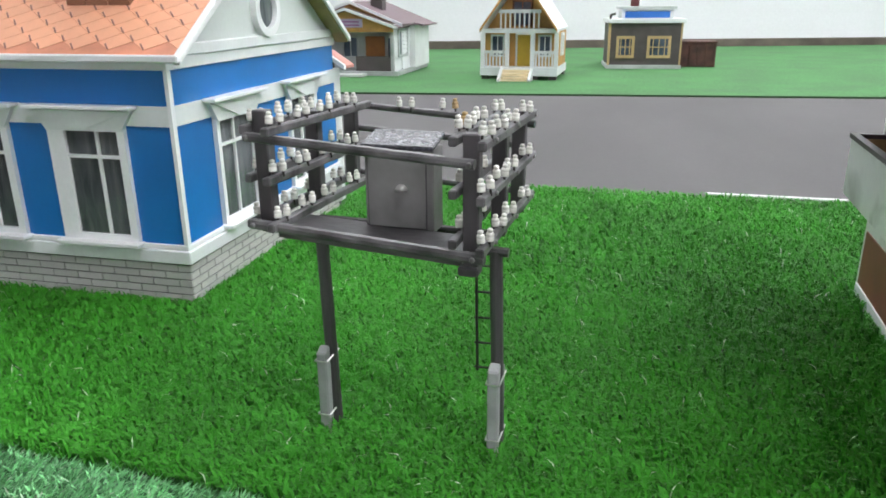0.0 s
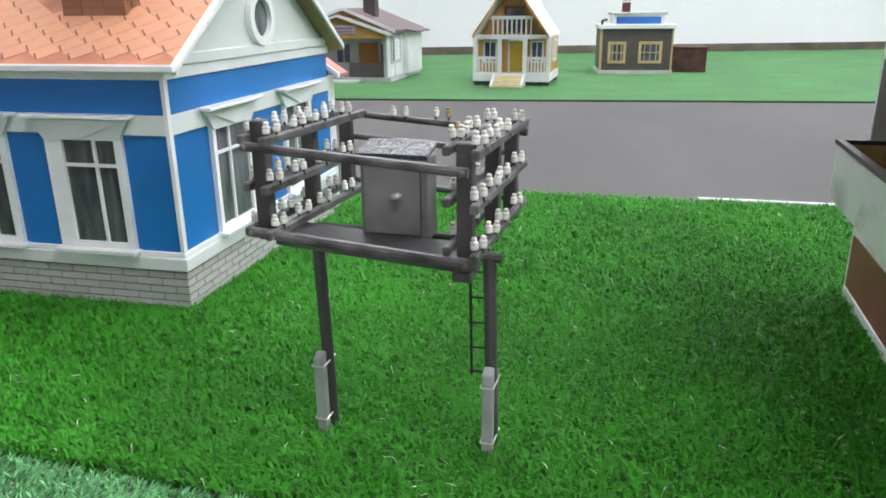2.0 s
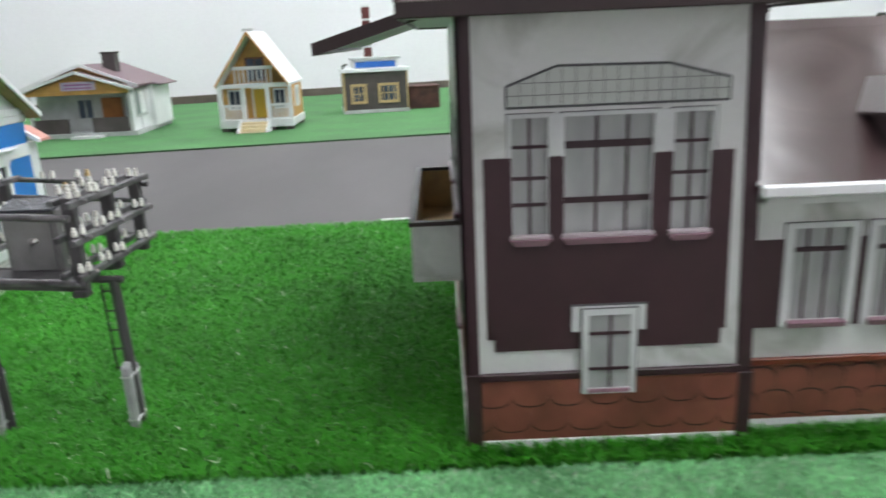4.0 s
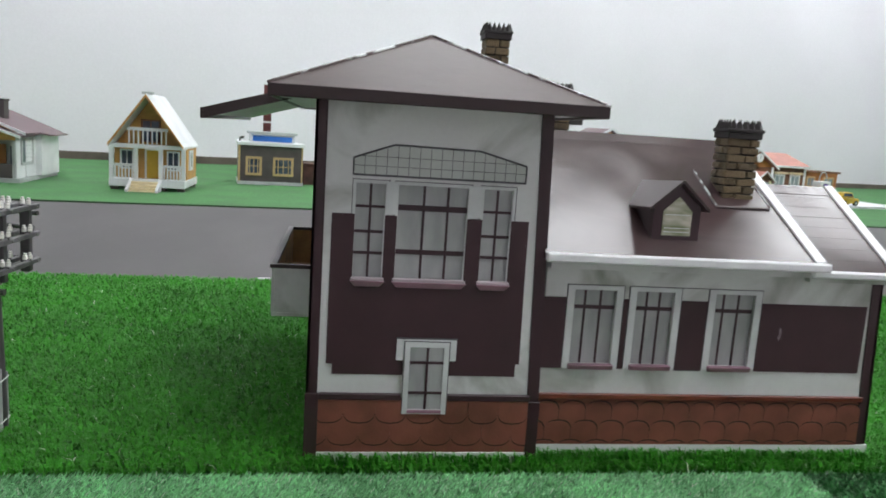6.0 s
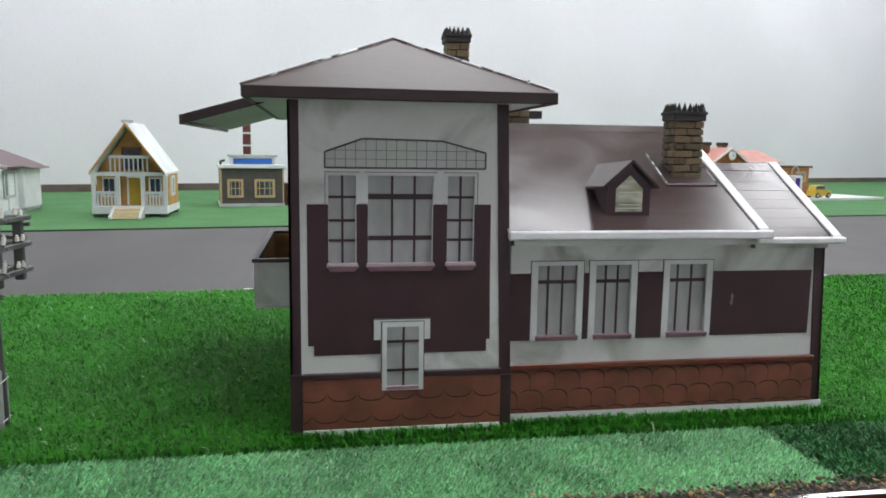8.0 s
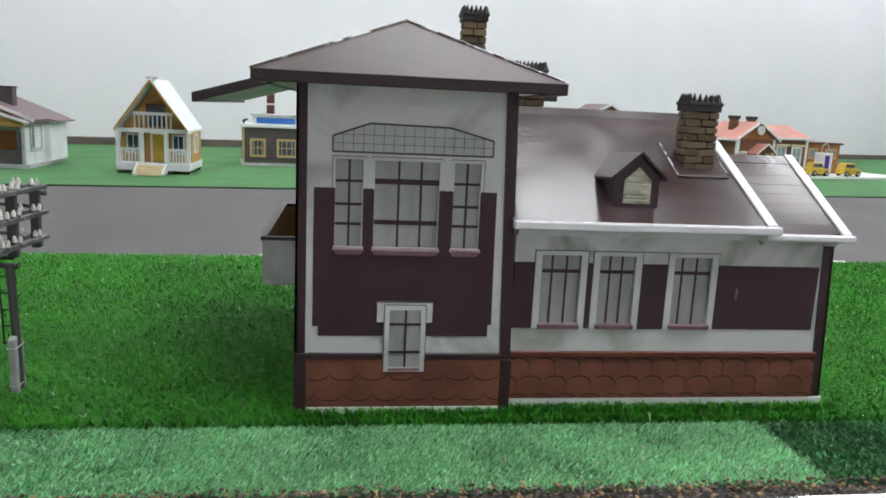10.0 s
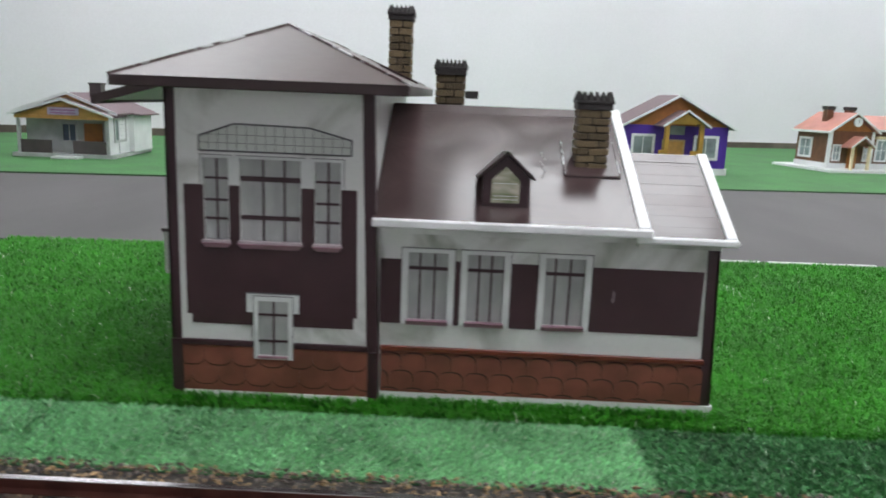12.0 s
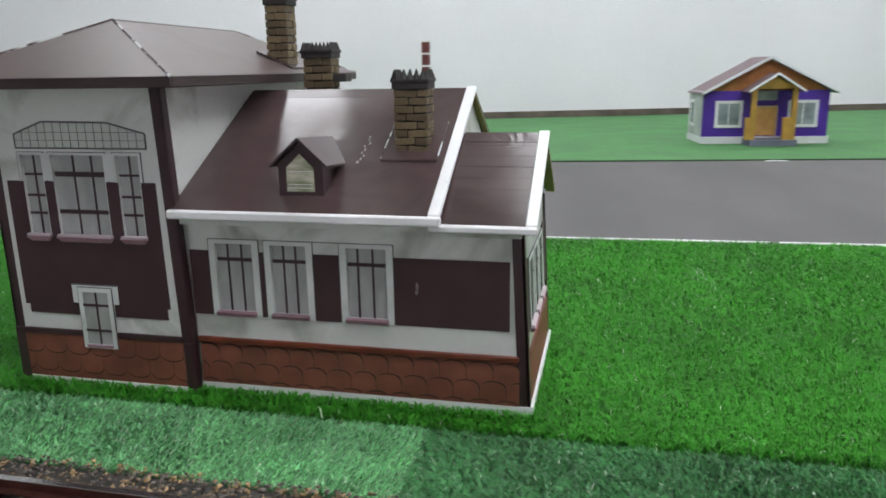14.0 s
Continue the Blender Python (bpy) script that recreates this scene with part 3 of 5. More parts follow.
for a in (0.318, 0.360, 0.402):
    station_window(lambda p, z, d: rf(p, z, d), a, a + 0.036, 0.066, 0.126, (0.5,), ((0.7, 0.0022),), w=0.0034, top=0.0034)
station_window(lf, 0.355, 0.455, 0.139, 0.205, (0.33, 0.66), ((0.35, 0.0022), (0.72, 0.0022)))
station_window(lf, 0.475, 0.575, 0.139, 0.205, (0.33, 0.66), ((0.35, 0.0022), (0.72, 0.0022)))
station_window(lf, 0.40, 0.44, 0.037, 0.0935, (0.5,), ((0.35, 0.0022), (0.72, 0.0022)))


# scale-cut plinth
def scale_outline(w, hgt, cut):
    pts = [(-w / 2, hgt), (-w / 2, cut)]
    for i in range(1, 8):
        an = math.pi + math.pi * i / 8
        pts.append((w / 2 * abs(math.cos(an)) ** 0.75 * (1 if math.cos(an) > 0 else -1), cut + cut * math.sin(an)))
    return pts + [(w / 2, cut), (w / 2, hgt)]


def plinth(f, a0, a1, z0, z1, w, rows, d=0.0008, round_top=False):
    base = part("plinth", mbox(f, a0, a1, z0, z1, 0.0, 0.0006), "tile_red", st, "red-brown plinth of scale-cut tiles")
    up = -1 if round_top else 1
    off = Vector(f(0, 0, 1)) - Vector(f(0, 0, 0))
    for r, zb in enumerate(rows):
        x = a0 - w * (0.2 + 0.5 * (r % 2))
        while x < a1:
            c = x + w / 2
            x += w
            out = [(min(max(c + p, a0), a1), min(max(zb + up * q, z0), z1)) for p, q in scale_outline(w - 0.0005, 0.023, 0.0075)]
            clean = [p for i, p in enumerate(out) if (Vector(p) - Vector(out[i - 1])).length > 1e-5]
            if max(p[0] for p in clean) - min(p[0] for p in clean) < 0.003 or max(p[1] for p in clean) - min(p[1] for p in clean) < 0.003:
                continue
            cut = [(min(p + (0.0007 if round_top else 0.0), a1), min(max(q - up * 0.0011, z0), z1)) for p, q in clean]
            level = d + 0.0012 - 0.0005 * (len(rows) - 1 - r if round_top else r)
            part("joint", prism([f(p, q, level - 0.0001) for p, q in cut], off * 0.0002), "tile_joint", base)
            part("tile", prism([f(p, q, level) for p, q in clean], off * 0.0004), "tile_red", base)
    return base


plinth(tf, 0.1725, 0.3345, 0.0055, 0.049, 0.0238, (0.0295, 0.0115, -0.006))
plinth(af, 0.345, 0.6285, 0.0088, 0.048, 0.0222, (0.0445, 0.0282, 0.0119), round_top=True)
part("plinth_side", mbox(lf, 0.290, 0.632, -0.008, 0.049, 0.0, 0.0010), "tile_red", st, "red-brown plinth")
part("plinth_side", mbox(rf, 0.298, 0.468, 0.009, 0.048, -0.001, 0.0010), "tile_red", st, "red-brown plinth")
part("plinth_cap", mbox(tf, 0.1725, 0.2345, 0.0475, 0.0525, 0.0, 0.0034), "maroon_tape", st, bevel=0.0006)
part("plinth_cap", mbox(tf, 0.2700, 0.3345, 0.0475, 0.0525, 0.0, 0.0034), "maroon_tape", st, bevel=0.0006)
part("plinth_cap", mbox(af, 0.344, 0.6280, 0.0470, 0.0515, 0.0, 0.0034), "red_band", st, "glossy rust-red band", bevel=0.0006)
part("foot_strip", mbox(tf, 0.1725, 0.3345, -0.008, 0.0054, 0.0, 0.0022), "white_trim", st, bevel=0.0003)
part("foot_strip", mbox(af, 0.344, 0.6385, -0.008, 0.0087, 0.0, 0.0022), "white_trim", st, bevel=0.0003)
part("foot_strip", mbox(rf, 0.2895, 0.4765, -0.008, 0.0087, -0.001, 0.0035), "ivory_trim", st, bevel=0.0003)

part("foot_strip", mbox(lf, 0.290, 0.632, -0.008, 0.0054, 0.0, 0.0024), "white_trim", st, bevel=0.0003)

# hipped tower roof
E0, E1, F0, F1 = 0.1325, 0.3665, 0.2500, 0.678
RZ, PA, PB = 0.2750, (0.25, 0.352, 0.3250), (0.25, 0.576, 0.3250)
rb = bmesh.new()
v = [rb.verts.new(p) for p in ((E0, F0, RZ), (E1, F0, RZ), (E1, F1, RZ), (E0, F1, RZ), PA, PB)]
for f in ((0, 1, 4), (1, 2, 5, 4), (2, 3, 5), (3, 0, 4, 5), (3, 2, 1, 0)):
    rb.faces.new([v[i] for i in f])
roof_t = part("tower_roof", rb, "roof_matt", st, "scuffed dark brown hipped plastic roof")
for b in ((E0, E1, F0, F0 + 0.003), (E0, E1, F1 - 0.003, F1), (E0, E0 + 0.003, F0 + 0.0031, F1 - 0.0031), (E1 - 0.003, E1, F0 + 0.0031, F1 - 0.0031)):
    part("fascia", box(*b, 0.2665, 0.2752), "fascia", roof_t, "dark brown fascia band", bevel=0.0007)
part("soffit", box(E0 + 0.0031, E1 - 0.0031, F0 + 0.0031, F1 - 0.0031, 0.2682, 0.2702), "soffit", roof_t)
for p in ((E0, F0), (E1, F0), (E1, F1), (E0, F1)):
    e = PA if p[1] == F0 else PB
    part("hip_seam", rod((p[0], p[1], RZ + 0.0003), (e[0], e[1], e[2] + 0.0002), 0.0011, None, 6), "worn_lit_crease", roof_t)
part("ridge_seam", rod(PA, PB, 0.0007, None, 6), "roof_brown", roof_t)

# canopy on the balcony side
cb = slab([(0.077, 0.340, 0.2565), (0.150, 0.340, 0.2777), (0.150, 0.640, 0.2777), (0.077, 0.640, 0.2565)], 0.002)
can = part("canopy", cb, "roof_brown", st, "brown canopy roof above the balcony")
cf = hexa(bmesh.new(), [(0.0765, 0.3375, 0.2490), (0.150, 0.3375, 0.2702), (0.150, 0.3399, 0.2702), (0.0765, 0.3399, 0.2490), (0.0765, 0.3375, 0.2572), (0.150, 0.3375, 0.2784), (0.150, 0.3399, 0.2784), (0.0765, 0.3399, 0.2572)])
part("fascia", cf, "fascia", can)
part("fascia", box(0.0745, 0.0764, 0.3375, 0.6425, 0.2490, 0.2570), "fascia", can)
part("soffit", slab([(0.079, 0.3402, 0.2530), (0.152, 0.3402, 0.2742), (0.152, 0.640, 0.2742), (0.079, 0.640, 0.2530)], 0.001), "soffit", can)

# balcony trough on the tower's flank
bx = part("balcony", mbox(lf, 0.352, 0.578, 0.0915, 0.0945, 0.0, 0.0347), "white_card", st, "white card balcony trough with brown inside and black rim")
part("front_panel", box(0.1298, 0.1322, 0.352, 0.578, 0.0946, 0.1320), "white_card", bx)
part("end_panel", box(0.1323, 0.165, 0.352, 0.3545, 0.0946, 0.1320), "white_card", bx)
part("end_panel", box(0.1323, 0.165, 0.5755, 0.578, 0.0946, 0.1320), "white_card", bx)
part("lining", box(0.1323, 0.1332, 0.3546, 0.5754, 0.0946, 0.1318), "balcony_in", bx)
part("lining", box(0.1334, 0.1630, 0.3546, 0.3556, 0.0946, 0.1318), "balcony_in", bx)
part("lining", box(0.1334, 0.1630, 0.5744, 0.5754, 0.0946, 0.1318), "balcony_in", bx)
part("floor_lining", box(0.1334, 0.1630, 0.3558, 0.5742, 0.0946, 0.0956), "balcony_in", bx)
rmb = box(0.1284, 0.1336, 0.3505, 0.5795, 0.1321, 0.1352)
box(0.1336, 0.165, 0.3505, 0.3560, 0.1321, 0.1352, rmb), box(0.1336, 0.165, 0.5740, 0.5795, 0.1321, 0.1352, rmb)
part("rim", rmb, "fascia", bx)
part("amber_block", box(0.138, 0.152, 0.366, 0.392, 0.0957, 0.1250), "amber", bx, bevel=0.0006)
part("back_lining", mbox(lf, 0.3560, 0.5738, 0.0957, 0.1360, 0.0, 0.0010), "maroon", bx)
for y in (0.424, 0.502):
    part("white_pier", mbox(lf, y - 0.010, y + 0.010, 0.0957, 0.1355, 0.0012, 0.0030), "white_card", bx)

# roofs of the low wing
def roof_z1(y):
    return 0.1665 + (y - 0.277) * 0.552


r1 = part("wing_roof", slab([(0.3365, 0.277, 0.1665), (0.566, 0.277, 0.1665), (0.566, 0.444, 0.2587), (0.3365, 0.444, 0.2587)], 0.0022), "roof_brown", st, "glossy brown pitched plastic roof")
part("roof_slope", slab([(0.3365, 0.4441, 0.2587), (0.566, 0.4441, 0.2587), (0.566, 0.611, 0.1665), (0.3365, 0.611, 0.1665)], 0.0022), "roof_brown", r1)
part("ridge_fold", slab([(0.338, 0.4315, 0.2519), (0.5575, 0.4315, 0.2519), (0.5575, 0.4442, 0.2593), (0.338, 0.4442, 0.2593)], 0.0004), "roof_brown", r1)
r2 = part("end_roof", slab([(0.5602, 0.283, 0.1592), (0.6400, 0.283, 0.1592), (0.6400, 0.386, 0.2215), (0.5602, 0.386, 0.2215)], 0.0022), "roof_brown", st, "lower brown pitched plastic roof")
part("roof_slope", slab([(0.5602, 0.3861, 0.2215), (0.6400, 0.3861, 0.2215), (0.6400, 0.489, 0.1592), (0.5602, 0.489, 0.1592)], 0.0022), "roof_brown", r2)
part("ridge_fold", slab([(0.568, 0.3745, 0.2150), (0.6325, 0.3745, 0.2150), (0.6325, 0.3862, 0.2221), (0.568, 0.3862, 0.2221)], 0.0004), "roof_brown", r2)
slope = (0.2215 - 0.1592) / 0.103
for k in range(1, 8):
    y = 0.283 + k * 0.0125
    za, zb = 0.1592 + (y - 0.283) * slope, 0.1592 + (y + 0.0003 - 0.283) * slope
    lift = 0.00022 if k == 5 else 0.00009
    part("panel_joint", slab([(0.5685, y, za + lift), (0.6325, y, za + lift), (0.6325, y + 0.0003, zb + lift), (0.5685, y + 0.0003, zb + lift)], 0.0003), "roof_brown", r2)
part("verge_underside", slab([(0.6310, 0.3861, 0.2188), (0.6400, 0.3861, 0.2188), (0.6400, 0.4885, 0.1566), (0.6310, 0.4885, 0.1566)], 0.003), "verge", r2)
part("verge_underside", slab([(0.5605, 0.4441, 0.2561), (0.566, 0.4441, 0.2561), (0.566, 0.6105, 0.1640), (0.5605, 0.6105, 0.1640)], 0.003), "verge", r1)
g1 = part("gutter", box(0.3365, 0.5690, 0.2705, 0.2768, 0.1600, 0.1672), "white_trim", r1, bevel=0.0012)
part("gutter", box(0.5580, 0.6425, 0.2765, 0.2828, 0.1545, 0.1602), "white_trim", r2, bevel=0.0012)
part("verge_strip", slab([(0.5580, 0.2768, 0.1685), (0.5675, 0.2768, 0.1685), (0.5675, 0.4445, 0.2612), (0.5580, 0.4445, 0.2612)], 0.0045), "white_trim", r1, bevel=0.0006)
part("verge_strip", slab([(0.6330, 0.2828, 0.1612), (0.6420, 0.2828, 0.1612), (0.6420, 0.3865, 0.2240), (0.6330, 0.3865, 0.2240)], 0.0045), "white_trim", r2, bevel=0.0006)
part("eave_board", box(0.3430, 0.5600, 0.2800, 0.2905, 0.1540, 0.1600), "white_card", r1)
part("eave_block", box(0.5600, 0.6300, 0.2840, 0.2905, 0.1500, 0.1545), "white_card", r2)

# roof dormer
dm = part("dormer", prism([(0.4275, 0.2970, 0.1755), (0.4665, 0.2970, 0.1755), (0.4665, 0.2970, 0.2040), (0.4475, 0.2970, 0.2210), (0.4275, 0.2970, 0.2040)], (0, 0.040, 0)), "maroon_tape", st, "small maroon roof dormer with a pointed window")
part("pane", prism([(0.4350, 0.2965, 0.1810), (0.4590, 0.2965, 0.1810), (0.4590, 0.2965, 0.2005), (0.4472, 0.2965, 0.2120), (0.4350, 0.2965, 0.2005)], (0, -0.0006, 0)), "dormer_pic_reflection", dm)
for z in (0.1838, 0.1868, 0.1975):
    part("picture_line", mbox(lambda a, q, d: (a, 0.2958 - d, q), 0.4365, 0.4575, z, z + 0.0004, 0.0, 0.0003), "white_far", dm)
for a, side in ((0.4225, -1), (0.4715, 1)):
    part("roof_slope", slab([(a, 0.2925, 0.2030), (0.4475 + 0.00005 * side, 0.2925, 0.2250), (0.4475 + 0.00005 * side, 0.3745, 0.2195), (a, 0.3370, 0.2000)], 0.002), "roof_paper", dm)
part("front_edge", prism([(0.4225, 0.2918, 0.2008), (0.4475, 0.2918, 0.2230), (0.4715, 0.2918, 0.2008), (0.4715, 0.2918, 0.2034), (0.4475, 0.2918, 0.2256), (0.4225, 0.2918, 0.2034)], (0, 0.0008, 0)), "fascia", dm)

unit_brick = finish(box(-0.5, 0.5, -0.5, 0.5, -0.5, 0.5), "brick_y", "brick", bevel=0.07)


def chimney(x0, x1, y0, y1, z0, z1, courses, teeth, seed):
    rnd = random.Random(seed)
    ch = part("chimney", box(x0 + 0.0012, x1 - 0.0012, y0 + 0.0012, y1 - 0.0012, z0, z1), "mortar_dark", st, "ochre brick chimney with a dark toothed cap")
    hgt = (z1 - z0) / courses
    for i in range(courses):
        z = z0 + (i + 0.5) * hgt
        for lo, hi, side in ((x0, x1, "f"), (x0, x1, "b"), (y0, y1, "l"), (y0, y1, "r")):
            cut = lo + (hi - lo) * (rnd.uniform(0.3, 0.45) if i % 2 else rnd.uniform(0.58, 0.72))
            for a, b in ((lo, cut - 0.0006), (cut + 0.0006, hi)):
                c, s = (a + b) / 2, b - a
                at = {"f": (c, y0 + 0.0012, z), "b": (c, y1 - 0.0012, z), "l": (x0 + 0.0012, c, z), "r": (x1 - 0.0012, c, z)}[side]
                tall = hgt - rnd.uniform(0.0006, 0.0020)
                sz = (s, rnd.uniform(0.0028, 0.0048), tall) if side in "fb" else (rnd.uniform(0.0028, 0.0048), s, tall)
                piece("brick", unit_brick, ch, pose(*at, rnd.uniform(-3, 3), rnd.uniform(-4, 4), rnd.uniform(-3, 3)) @ Matrix.Diagonal((*sz, 1)))
    cap = box(x0 - 0.0018, x1 + 0.0018, y0 - 0.0018, y1 + 0.0018, z1, z1 + 0.0055)
    box(x0 - 0.0028, x1 + 0.0028, y0 - 0.0028, y1 + 0.0028, z1 + 0.0055, z1 + 0.0085, cap)
    part("cap", cap, "cap_dark", ch, bevel=0.0005)
    tb = bmesh.new()
    for i in range(teeth):
        x = x0 + (x1 - x0) * (i + 0.5) / teeth
        for y in (y0, y1):
            rod((x, y, z1 + 0.0084), (x, y, z1 + 0.0165), 0.0034, tb, 4, 0.0002)
        y = y0 + (y1 - y0) * (i + 0.5) / teeth
        for xx in (x0, x1):
            rod((xx, y, z1 + 0.0084), (xx, y, z1 + 0.0165), 0.0034, tb, 4, 0.0002)
    part("toothed_crown", tb, "cap_dark", ch)
    return ch


ch1 = chimney(0.5130, 0.5410, 0.351, 0.374, 0.200, 0.2610, 9, 5, 3)
part("flashing", slab([(0.5020, 0.339, roof_z1(0.339) + 0.0024), (0.5525, 0.339, roof_z1(0.339) + 0.0024), (0.5525, 0.389, roof_z1(0.389) + 0.0024), (0.5020, 0.389, roof_z1(0.389) + 0.0024)], 0.0024), "roof_brown", ch1, "glossy brown flashing plate", bevel=0.0007)
for x in (0.5026, 0.5519):
    part("flashing_edge", rod((x, 0.3395, roof_z1(0.3395) + 0.0028), (x, 0.3885, roof_z1(0.3885) + 0.0028), 0.0006, None, 6), "worn_lit_crease", ch1)
drop = random.Random(21)
for k in range(9):
    x, y = 0.4835 + drop.uniform(-0.0025, 0.0025), 0.338 + k * 0.0042
    db = bmesh.new()
    bmesh.ops.create_icosphere(db, subdivisions=2, radius=1.0, matrix=pose(x, y, roof_z1(y) + 0.0002, 29) @ Matrix.Diagonal((drop.uniform(0.0007, 0.0016), drop.uniform(0.0012, 0.0026), 0.0005, 1)))
    part("glue_drop", db, "clear_glue", st, smooth=True)
ch3 = chimney(0.3785, 0.4085, 0.478, 0.501, 0.222, 0.2900, 9, 7, 5)
ch2 = chimney(0.3240, 0.3480, 0.510, 0.534, 0.276, 0.3470, 9, 5, 8)


def roof_side(x):
    return 0.2750 + (0.3665 - x) / 0.1165 * 0.05


part("flashing", slab([(0.3150, 0.500, roof_side(0.3150) + 0.0026), (0.3570, 0.500, roof_side(0.3570) + 0.0026), (0.3570, 0.544, roof_side(0.3570) + 0.0026), (0.3150, 0.544, roof_side(0.3150) + 0.0026)], 0.0024), "roof_brown", ch2, bevel=0.0006)
part("side_shelf", box(0.4098, 0.4235, 0.480, 0.498, 0.266, 0.274), "cap_dark", ch3)
ORG = Vector((0, 0, 0))

# ---- blue house ----
bh = thing("blue_house", pose(-0.348, 0.464, 0, 0, 0, 3), "blue card model house with white trim and orange roof", "model building")
LEN, DEP = 0.46, 0.322


def bf(a, z, d):
    return (a, -d, z)


def bs(a, z, d):
    return (d, a, z)


part("wall", box(-LEN, 0, 0, DEP, 0.031, 0.186), "blue", bh, "smooth bright blue walls")
pl = part("plinth", box(-LEN, 0.001, -0.001, DEP + 0.001, -0.008, 0.031), "brick_gap", bh, "white brick plinth with grey joints")
unit_b2 = finish(box(-0.5, 0.5, -0.5, 0.5, -0.5, 0.5), "brick_print", "brick", bevel=0.04)
BRL, BRH = 0.0235, 0.0063
for r in range(6):
    z = -0.0045 + r * BRH
    x = 0.0022
    first = True
    while x > -0.23:
        ln = (BRL / 2 if (r % 2 and first) else BRL)
        first = False
        piece("brick", unit_b2, pl, pose(x - ln / 2, -0.0012, z) @ Matrix.Diagonal((ln - 0.0011, 0.0020, BRH - 0.0011, 1)))
        x -= ln
    y = -0.0022
    first = True
    while y < 0.31:
        ln = (BRL / 2 if (r % 2 == 0 and first) else BRL)
        first = False
        piece("brick", unit_b2, pl, pose(0.0012, y + ln / 2, z) @ Matrix.Diagonal((0.0020, ln - 0.0011, BRH - 0.0011, 1)))
        y += ln
part("sill_band", box(-LEN, 0.0045, -0.0045, DEP + 0.004, 0.0312, 0.0420), "ivory_trim", bh, bevel=0.0008)
part("sill_band", box(-LEN, 0.0025, -0.0025, DEP + 0.002, 0.0421, 0.0462), "white_trim", bh, bevel=0.0005)
part("string_course", box(-LEN, 0.0016, -0.0016, DEP + 0.002, 0.1385, 0.1535), "ivory_trim", bh)
part("cornice", box(-LEN, 0.0022, -0.0022, DEP + 0.002, 0.1795, 0.1885), "ivory_trim", bh, bevel=0.0006)
cs = box(-0.0010, 0.0022, -0.0022, 0.0, 0.0463, 0.1794)
part("corner_strip", cs, "white_trim", bh)
part("corner_strip", box(0.0, 0.0022, 0.0001, 0.0026, 0.0463, 0.1794), "white_trim", bh)


def blue_window(f, c, w, side):
    """Deep white reveal on one jamb, lace curtain behind glass."""
    wl, wr = (0.0050, 0.0080) if side else (0.0150, 0.0065)
    p0, p1 = c - w / 2 + wl, c + w / 2 - wr
    fr = mbox(f, c - w / 2, p0, 0.046, 0.1385, 0.0, 0.0040)
    mbox(f, p1, c + w / 2, 0.046, 0.1385, 0.0, 0.0040, fr), mbox(f, p0, p1, 0.1340, 0.1385, 0.0, 0.0040, fr), mbox(f, p0, p1, 0.046, 0.0520, 0.0, 0.0040, fr)
    win = part("window", fr, "white_trim", bh, "white-framed window with grey lace curtain")
    part("curtain", mbox(f, p0, p1, 0.0521, 0.1339, 0.0004, 0.0008), "curtain", win)
    pane = part("pane", mbox(f, p0 + 0.0002, p1 - 0.0002, 0.0523, 0.1337, 0.0014, 0.0019), "glass", win)
    pane.visible_shadow = False
    m = p0 + (p1 - p0) * (0.42 if side else 0.60)
    part("mullion", mbox(f, m - 0.0011, m + 0.0011, 0.0523, 0.1337, 0.0010, 0.0034), "white_trim", win)
    part("transom", mbox(f, p0 + 0.0001, p1 - 0.0001, 0.1130, 0.1155, 0.0010, 0.0036), "white_trim", win)
    part("sill", mbox(f, c - w / 2 - 0.003, c + w / 2 + 0.003, 0.0440, 0.0470, 0.0, 0.0110), "white_trim", win, bevel=0.0004)
    a0, a1 = c - w / 2 - 0.013, c + w / 2 + 0.013
    hoodb = prism([f(a0 + 0.003, 0.151, 0.0016), f(a1 - 0.003, 0.151, 0.0016), f(a1 - 0.014, 0.1345, 0.0016), f(a0 + 0.014, 0.1345, 0.0016)], Vector(f(0, 0, 0.004)) - Vector(f(0, 0, 0)))
    part("hood", hoodb, "ivory_trim", win)
    part("hood_point", prism([f(a0 + 0.006, 0.1500, 0.0057), f(a1 - 0.006, 0.1500, 0.0057), f(c, 0.1350, 0.0057)], Vector(f(0, 0, 0.0016)) - Vector(f(0, 0, 0))), "ivory_trim", win)
    part("hood_board", mbox(f, a0, a1, 0.1512, 0.1540, 0.0, 0.0125), "white_trim", win, bevel=0.0005)
    return win


for c in (-0.0735, -0.1785, -0.2835):
    blue_window(bf, c, 0.068, False)
for c in (0.089, 0.228):
    blue_window(bs, c, 0.068, True)

# gable end with a round window
RY, RH = 0.160, 0.298
gb = part("gable", prism([(-0.002, 0.0, 0.1886), (-0.002, DEP, 0.1886), (-0.002, RY, RH - 0.004)], (0.003, 0, 0)), "gable", bh, "pale grey gable with round window")
part("gable_band", box(0.0011, 0.0040, 0.008, DEP - 0.008, 0.1887, 0.1975), "ivory_trim", gb, bevel=0.0006)
ring = bmesh.new()
for i in range(28):
    a0, a1 = 2 * math.pi * i / 28, 2 * math.pi * (i + 1) / 28
    hexa(ring, [(0.0011, RY + r * math.cos(t), 0.2205 + r * math.sin(t)) for r, t in ((0.0170, a0), (0.0255, a0), (0.0255, a1), (0.0170, a1))] +
         [(0.0062, RY + r * math.cos(t), 0.2205 + r * math.sin(t)) for r, t in ((0.0170, a0), (0.0245, a0), (0.0245, a1), (0.0170, a1))])
bmesh.ops.remove_doubles(ring, verts=ring.verts[:], dist=1e-5)
part("round_frame", ring, "white_trim", gb)
disc = bmesh.new()
bmesh.ops.create_circle(disc, cap_ends=True, segments=28, radius=0.0168, matrix=pose(0.0016, RY, 0.2205, 0, 90, 0))
